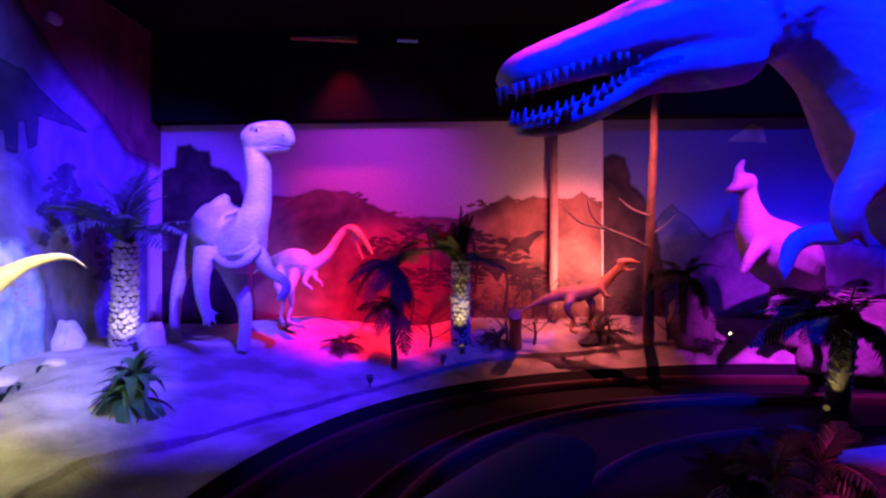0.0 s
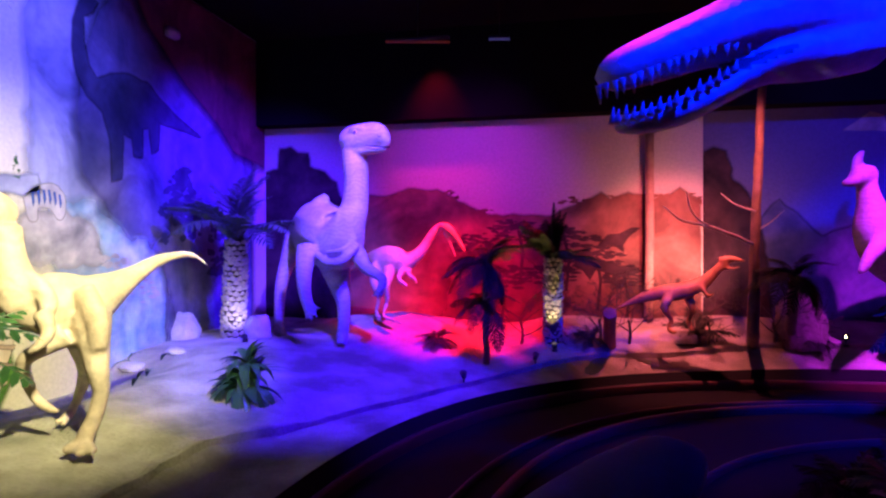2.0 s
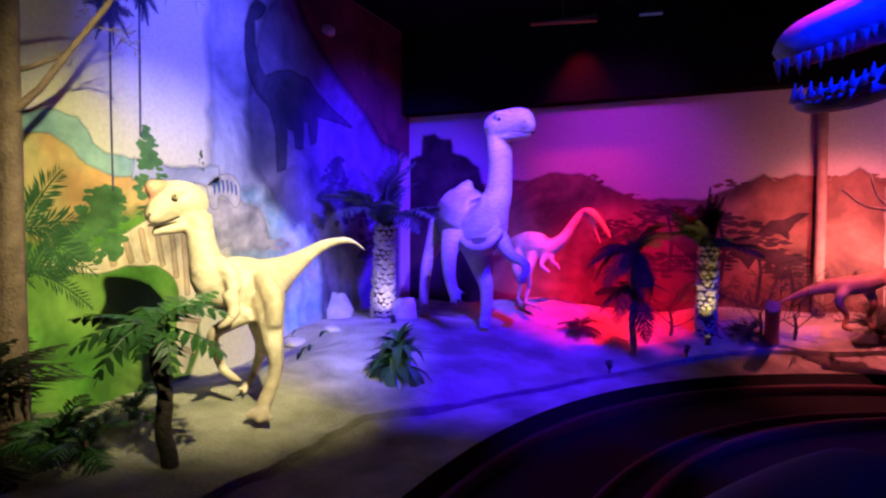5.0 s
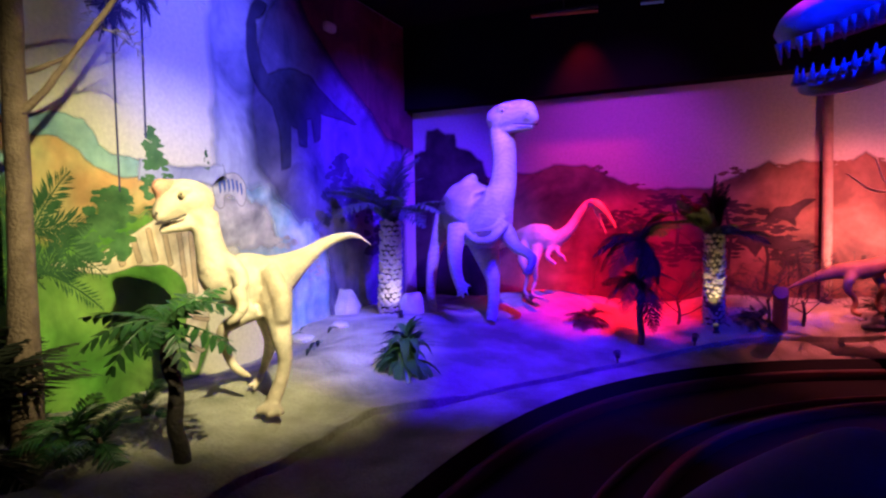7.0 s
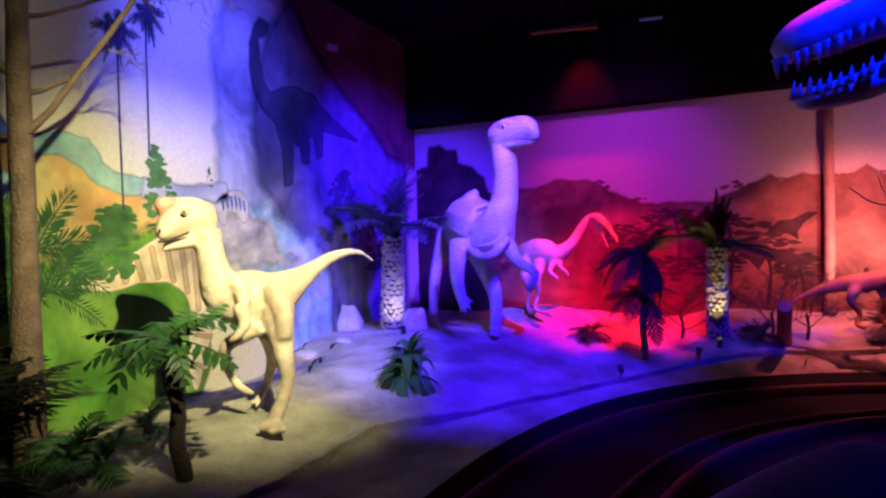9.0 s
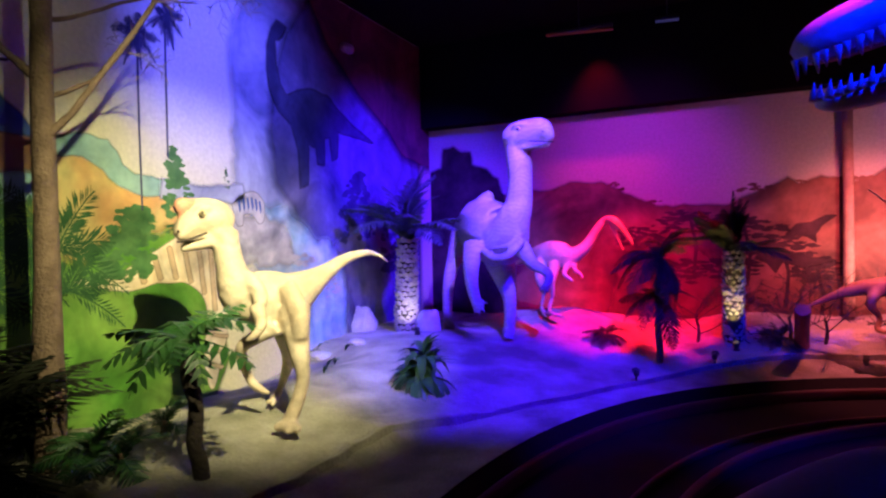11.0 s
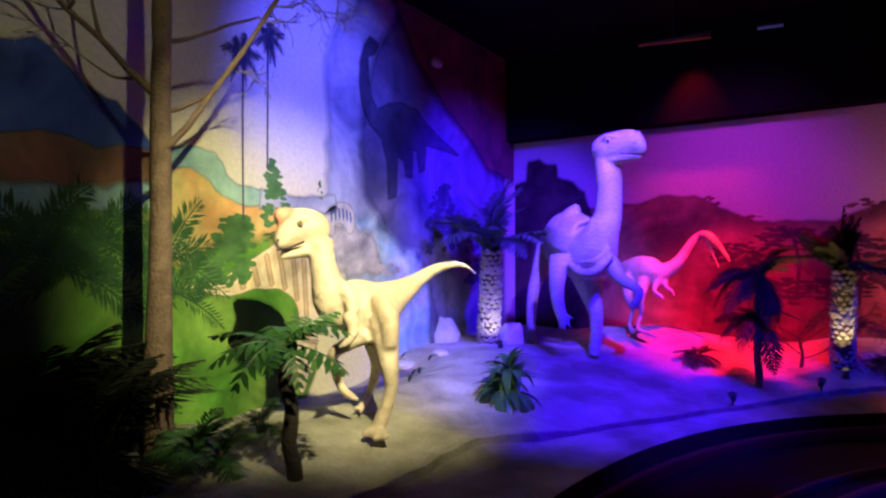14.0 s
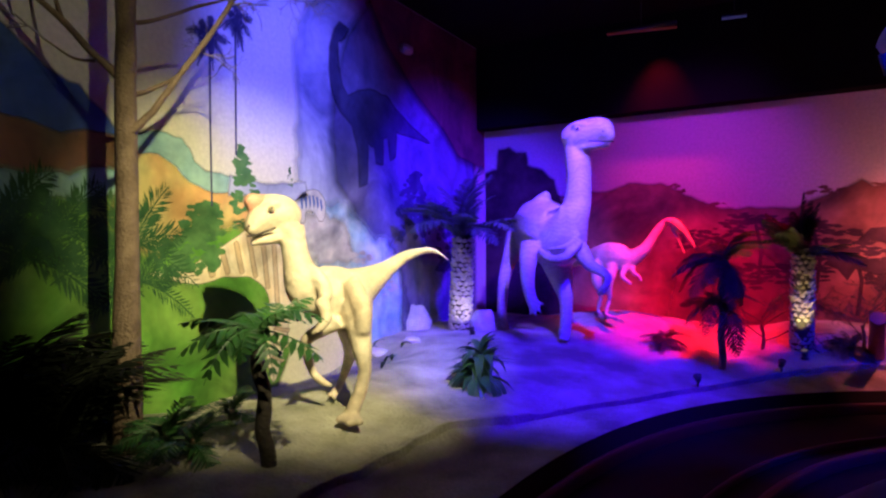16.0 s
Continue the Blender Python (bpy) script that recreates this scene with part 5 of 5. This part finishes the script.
RT = (2.42, 7.53, 0.641)
tree("dead_tree", [
    [((RT[0], RT[1], RT[2] - 0.05), 0.07), ((2.23, 6.82, 1.00), 0.058), ((2.24, 6.81, 1.80), 0.05), ((2.27, 6.81, 2.60), 0.045), ((2.30, 6.81, 3.28), 0.04), ((2.33, 6.81, 3.83), 0.035)],
    [((2.20, 6.76, 1.76), 0.018), ((1.95, 6.60, 1.86), 0.015), ((1.69, 6.48, 1.94), 0.013), ((1.45, 6.41, 2.00), 0.010), ((1.27, 6.35, 2.13), 0.006)],
    [((1.72, 6.48, 1.93), 0.010), ((1.56, 6.42, 2.06), 0.009), ((1.49, 6.37, 2.26), 0.006)],
    [((2.23, 6.76, 2.09), 0.012), ((2.03, 6.70, 2.16), 0.009), ((1.87, 6.64, 2.27), 0.005)],
    [((2.25, 6.81, 1.89), 0.009), ((2.41, 6.87, 1.99), 0.007), ((2.55, 6.93, 2.11), 0.004)],
], RT, "dead slender tree with a pale broken branch", BARK, branch_mat=TWIG)



def thorn_bush(base, label, seed, reach=0.34):
    base = Vector(base)
    base.z = sand_z(base.x, base.y)
    rnd = random.Random(seed)
    limbs = [[(base - Vector((0, 0, 0.03)), 0.02), (base + Vector((0.02, 0, 0.12)), 0.016), (base + Vector((0.0, 0.02, 0.25)), 0.012)]]
    twigs = [(base + Vector((0, 0, 0.08 + 0.05 * i)), (math.cos(i * 2.4), math.sin(i * 2.4), 0.7 + rnd.uniform(-0.3, 0.4)), reach * rnd.uniform(0.7, 1.1), seed * 10 + i) for i in range(6)]
    tree("thorn_bush", limbs, base, label, DARKBARK, twigs, DARKBARK, "bush", "thorn bushes")


thorn_bush((0.693, 7.15, 0.656), "leafless dark thorn bush by the red stump", 1)
thorn_bush((1.03, 7.31, 0.661), "leafless dark thorn bush near the post", 2)
thorn_bush((-0.191, 7.13, 0.611), "leafless dark thorn bush between the palms", 3, 0.4)
thorn_bush((1.92, 7.45, 0.622), "leafless dark thorn bush before the brown dinosaur", 4, 0.26)
thorn_bush((2.63, 7.51, 0.619), "leafless dark thorn bush by the dead tree", 5, 0.3)

# ---- rocks, lamps and small things ----


def rock(name, c, r, mat, label, seed):
    rnd = Vector((seed * 3.1, seed * 1.7, 0))
    bm = bmesh.new()
    bmesh.ops.create_icosphere(bm, subdivisions=4, radius=1.0)
    for v in bm.verts:
        k = 1 + 0.35 * noise.noise(v.co * 1.3 + rnd) + 0.14 * noise.noise(v.co * 3.5 + rnd)
        v.co = Vector((v.co.x * r[0] * k, v.co.y * r[1] * k, max(v.co.z * r[2] * k, -0.3 * r[2])))
    z = sand_z(c[0], c[1])
    return tagged(part(name, bm, mat, loc=(c[0], c[1], z + 0.2 * r[2])), label, "rock", "rocks")


rock("boulder", (2.92, 7.54, 0.618), (0.26, 0.22, 0.52), ROCK, "brown rounded boulder among dark palms", 1)
rock("boulder", (4.65, 7.19, 0.342), (0.6, 0.4, 0.62), ROCK, "dark boulder in the shade", 2)
rock("boulder", (4.36, 7.58, 0.625), (0.4, 0.3, 0.36), ROCK, "dark rock beside the violet dinosaur", 5)
rock("pale_stone", (-3.88, 6.12, 0.696), (0.17, 0.15, 0.24), PALEROCK, "pale stone by the mural wall", 3)
rock("pale_stone", (-3.08, 6.28, 0.727), (0.15, 0.12, 0.22), PALEROCK, "small pale stone behind the scaly palm", 4)
rock("pale_stone", (1.69, 7.43, 0.623), (0.12, 0.10, 0.08), PALEROCK, "flat pale stone before the low dinosaur", 6)

rock("pale_stone", (-3.45, 5.35, 0.7), (0.10, 0.09, 0.05), PALEROCK, "flat pale stone on the sand by the mural", 8)
rock("pale_stone", (-3.7, 5.05, 0.7), (0.13, 0.10, 0.05), PALEROCK, "broad flat stone on the sand by the mural", 9)


def stump(base, top, r, label):
    base = Vector(base)
    bm = bmesh.new()
    h = Vector(top) - base
    tube(bm, [(h * f, r * k, r * k) for f, k in ((-0.05, 1.1), (0.3, 0.98), (0.7, 0.95), (0.97, 1.0), (1.0, 0.9))], 12, 3)
    tagged(part("stump", bm, CLAY, loc=base), label, "stump")


stump((0.804, 7.14, 0.618), (0.772, 6.58, 1.04), 0.07, "reddish round stump on the sand")


def ground_lamp(base, aim, label, colour, power, height=0.12, lamp=None, size=1.0):
    """A small floor spotlight: foot, yoke, housing and glowing lens."""
    base = Vector(base)
    base.z = sand_z(base.x, base.y)
    ob = thing("ground_spotlight", base, label, "spotlight", "ground spotlights")
    bm = bmesh.new()
    cone(bm, (0, 0, -0.01), (0, 0, 0.02), 0.05, 0.045, 16)
    cone(bm, (0, 0, 0.02), (0, 0, height), 0.012, 0.012, 8)
    part("stand", bm, LAMPBODY, ob)
    d = (Vector(aim) - base - Vector((0, 0, height))).normalized()
    c = Vector((0, 0, height + 0.02))
    bm = bmesh.new()
    cone(bm, c - d * 0.06, c + d * 0.03, 0.03, 0.045, 16)
    cone(bm, c + d * 0.03, c + d * 0.05, 0.05, 0.05, 16)
    part("housing", bm, LAMPBODY, ob)
    bm = bmesh.new()
    cone(bm, c + d * 0.05, c + d * 0.054, 0.04 * size, 0.04 * size, 16)
    part("lens", bm, emissive("lamp_lens", colour, power), ob, "glowing lens")
    ob.scale = (0.7, 0.7, 0.7)
    if lamp:
        spot("ground_lamp_light", base + (c + d * 0.09) * 0.7, aim, colour, lamp, 80, 0.8, 0.004)
    return ob


ground_lamp((-0.642, 5.77, 0.399), (-0.948, 6.92, 0.97), "small black floor spotlight on the track border", (0.5, 0.5, 1.0), 0.25)
ground_lamp((0.00714, 6.47, 0.476), (0.079, 6.99, 0.97), "small black floor spotlight near the dark palm", (0.4, 0.4, 1.0), 0.12)
ground_lamp((3.39, 7.56, 0.619), (2.26, 5.11, 1.18), "lit floor spotlight shining across the track", (1.0, 0.85, 0.4), 20, size=0.4)
ground_lamp((0.199, 6.84, 0.597), (0.177, 6.74, 0.872), "small floor spotlight at the palm's foot", (1.0, 0.74, 0.16), 0.15, 0.05, 60)
ground_lamp((3.54, 5.80, 0.219), (3.46, 5.49, 0.518), "small floor spotlight at the dark palm's foot", (1.0, 0.70, 0.25), 0.15, 0.05, 18)
ground_lamp((-2.99, 5.86, 0.725), (-3.23, 6.08, 1.04), "small floor spotlight at the scaly palm's foot", (0.95, 0.85, 0.75), 0.8, 0.03, 16)


def ceiling_tube(a, b, colour, power, label):
    a, b = Vector(a), Vector(b)
    ob = thing("light_batten", (a + b) / 2, label, "lamp", "ceiling battens")
    bm = bmesh.new()
    tube(bm, [((a - b) / 2, 0.02, 0.012), ((b - a) / 2, 0.02, 0.012)], 8, 2)
    part("tube", bm, emissive("batten_glow", colour, power), ob)
    bm = bmesh.new()
    box(bm, (-(b - a).length / 2, -0.03, 0.014), ((b - a).length / 2, 0.03, 0.05), 0.006)
    part("housing", bm, LAMPBODY, ob)
    bm = bmesh.new()
    cone(bm, (0, 0, 0.05), (0, 0, TOP - ob.location.z), 0.006, 0.006, 6)
    part("hanger", bm, LAMPBODY, ob)


ceiling_tube((-1.75, 6.87, 4.13), (-0.998, 6.91, 4.09), (1.0, 0.10, 0.02), 0.05, "dim red tube hanging under the ceiling")
ceiling_tube((-0.57, 7.14, 4.17), (-0.326, 7.15, 4.16), (0.25, 0.25, 1.0), 0.12, "dim blue tube hanging under the ceiling")

bm = bmesh.new()
p = (5.94, 4.06)
box(bm, (X0, p[0] - 0.09, p[1] - 0.05), (X0 + 0.09, p[0] + 0.09, p[1] + 0.05), 0.015)
tagged(part("wall_lamp", bm, PALEROCK), "small pale box lamp high on the mural wall", "lamp")

for px, turn in (((-3.53, 4.95, 0.717), 20), ((-2.98, 4.36, 0.7), -10), ((-3.22, 4.94, 0.717), 5), ((-3.29, 4.50, 0.734), 40), ((-2.96, 4.32, 0.695), 15), ((-2.89, 4.12, 0.678), 0)):
    ob = new("fallen_leaf", BLADE[0])
    ob.matrix_world = pose(px[0], px[1], px[2] + 0.03, 0, 20, turn + 150) @ Matrix.Scale(0.6, 4)
    tagged(ob, "dark fallen leaf on the sand", "leaf", "fallen leaves")

car = thing("ride_car", (0.9, 1.7, 0.22), "low ride car standing on the track, blue light put into its colour", "ride car")
bm = bmesh.new()
A, B = Vector((0.737, 2.32, 0.996)) - car.location, Vector((0.288, 1.74, 0.839)) - car.location
tube(bm, [(A, 0.05, 0.02), (A.lerp(B, 0.06), 0.13, 0.05), (A.lerp(B, 0.3), 0.20, 0.06), (A.lerp(B, 0.7), 0.24, 0.07), (B, 0.24, 0.07)], 20, 5)
part("bonnet", bm, CARBODY, car)
bm = bmesh.new()
lo, hi = A.lerp(B, 0.12), B
tube(bm, [((lo.x, lo.y, 0.10), 0.10, 0.08), ((lo.x, lo.y, lo.z * 0.6), 0.12, 0.10), ((lo.x, lo.y, lo.z - 0.02), 0.10, 0.06)], 14, 3)
tube(bm, [((hi.x, hi.y, 0.10), 0.16, 0.10), ((hi.x, hi.y, hi.z * 0.6), 0.18, 0.12), ((hi.x, hi.y, hi.z - 0.02), 0.16, 0.08)], 14, 3)
part("body", bm, CARBODY, car)
for c in (lo, hi):
    for s in (-0.09, 0.09):
        bm = bmesh.new()
        cone(bm, (c.x + s - 0.02, c.y, 0.07), (c.x + s + 0.02, c.y, 0.07), 0.07, 0.07, 16)
        part("wheel", bm, LAMPBODY, car)
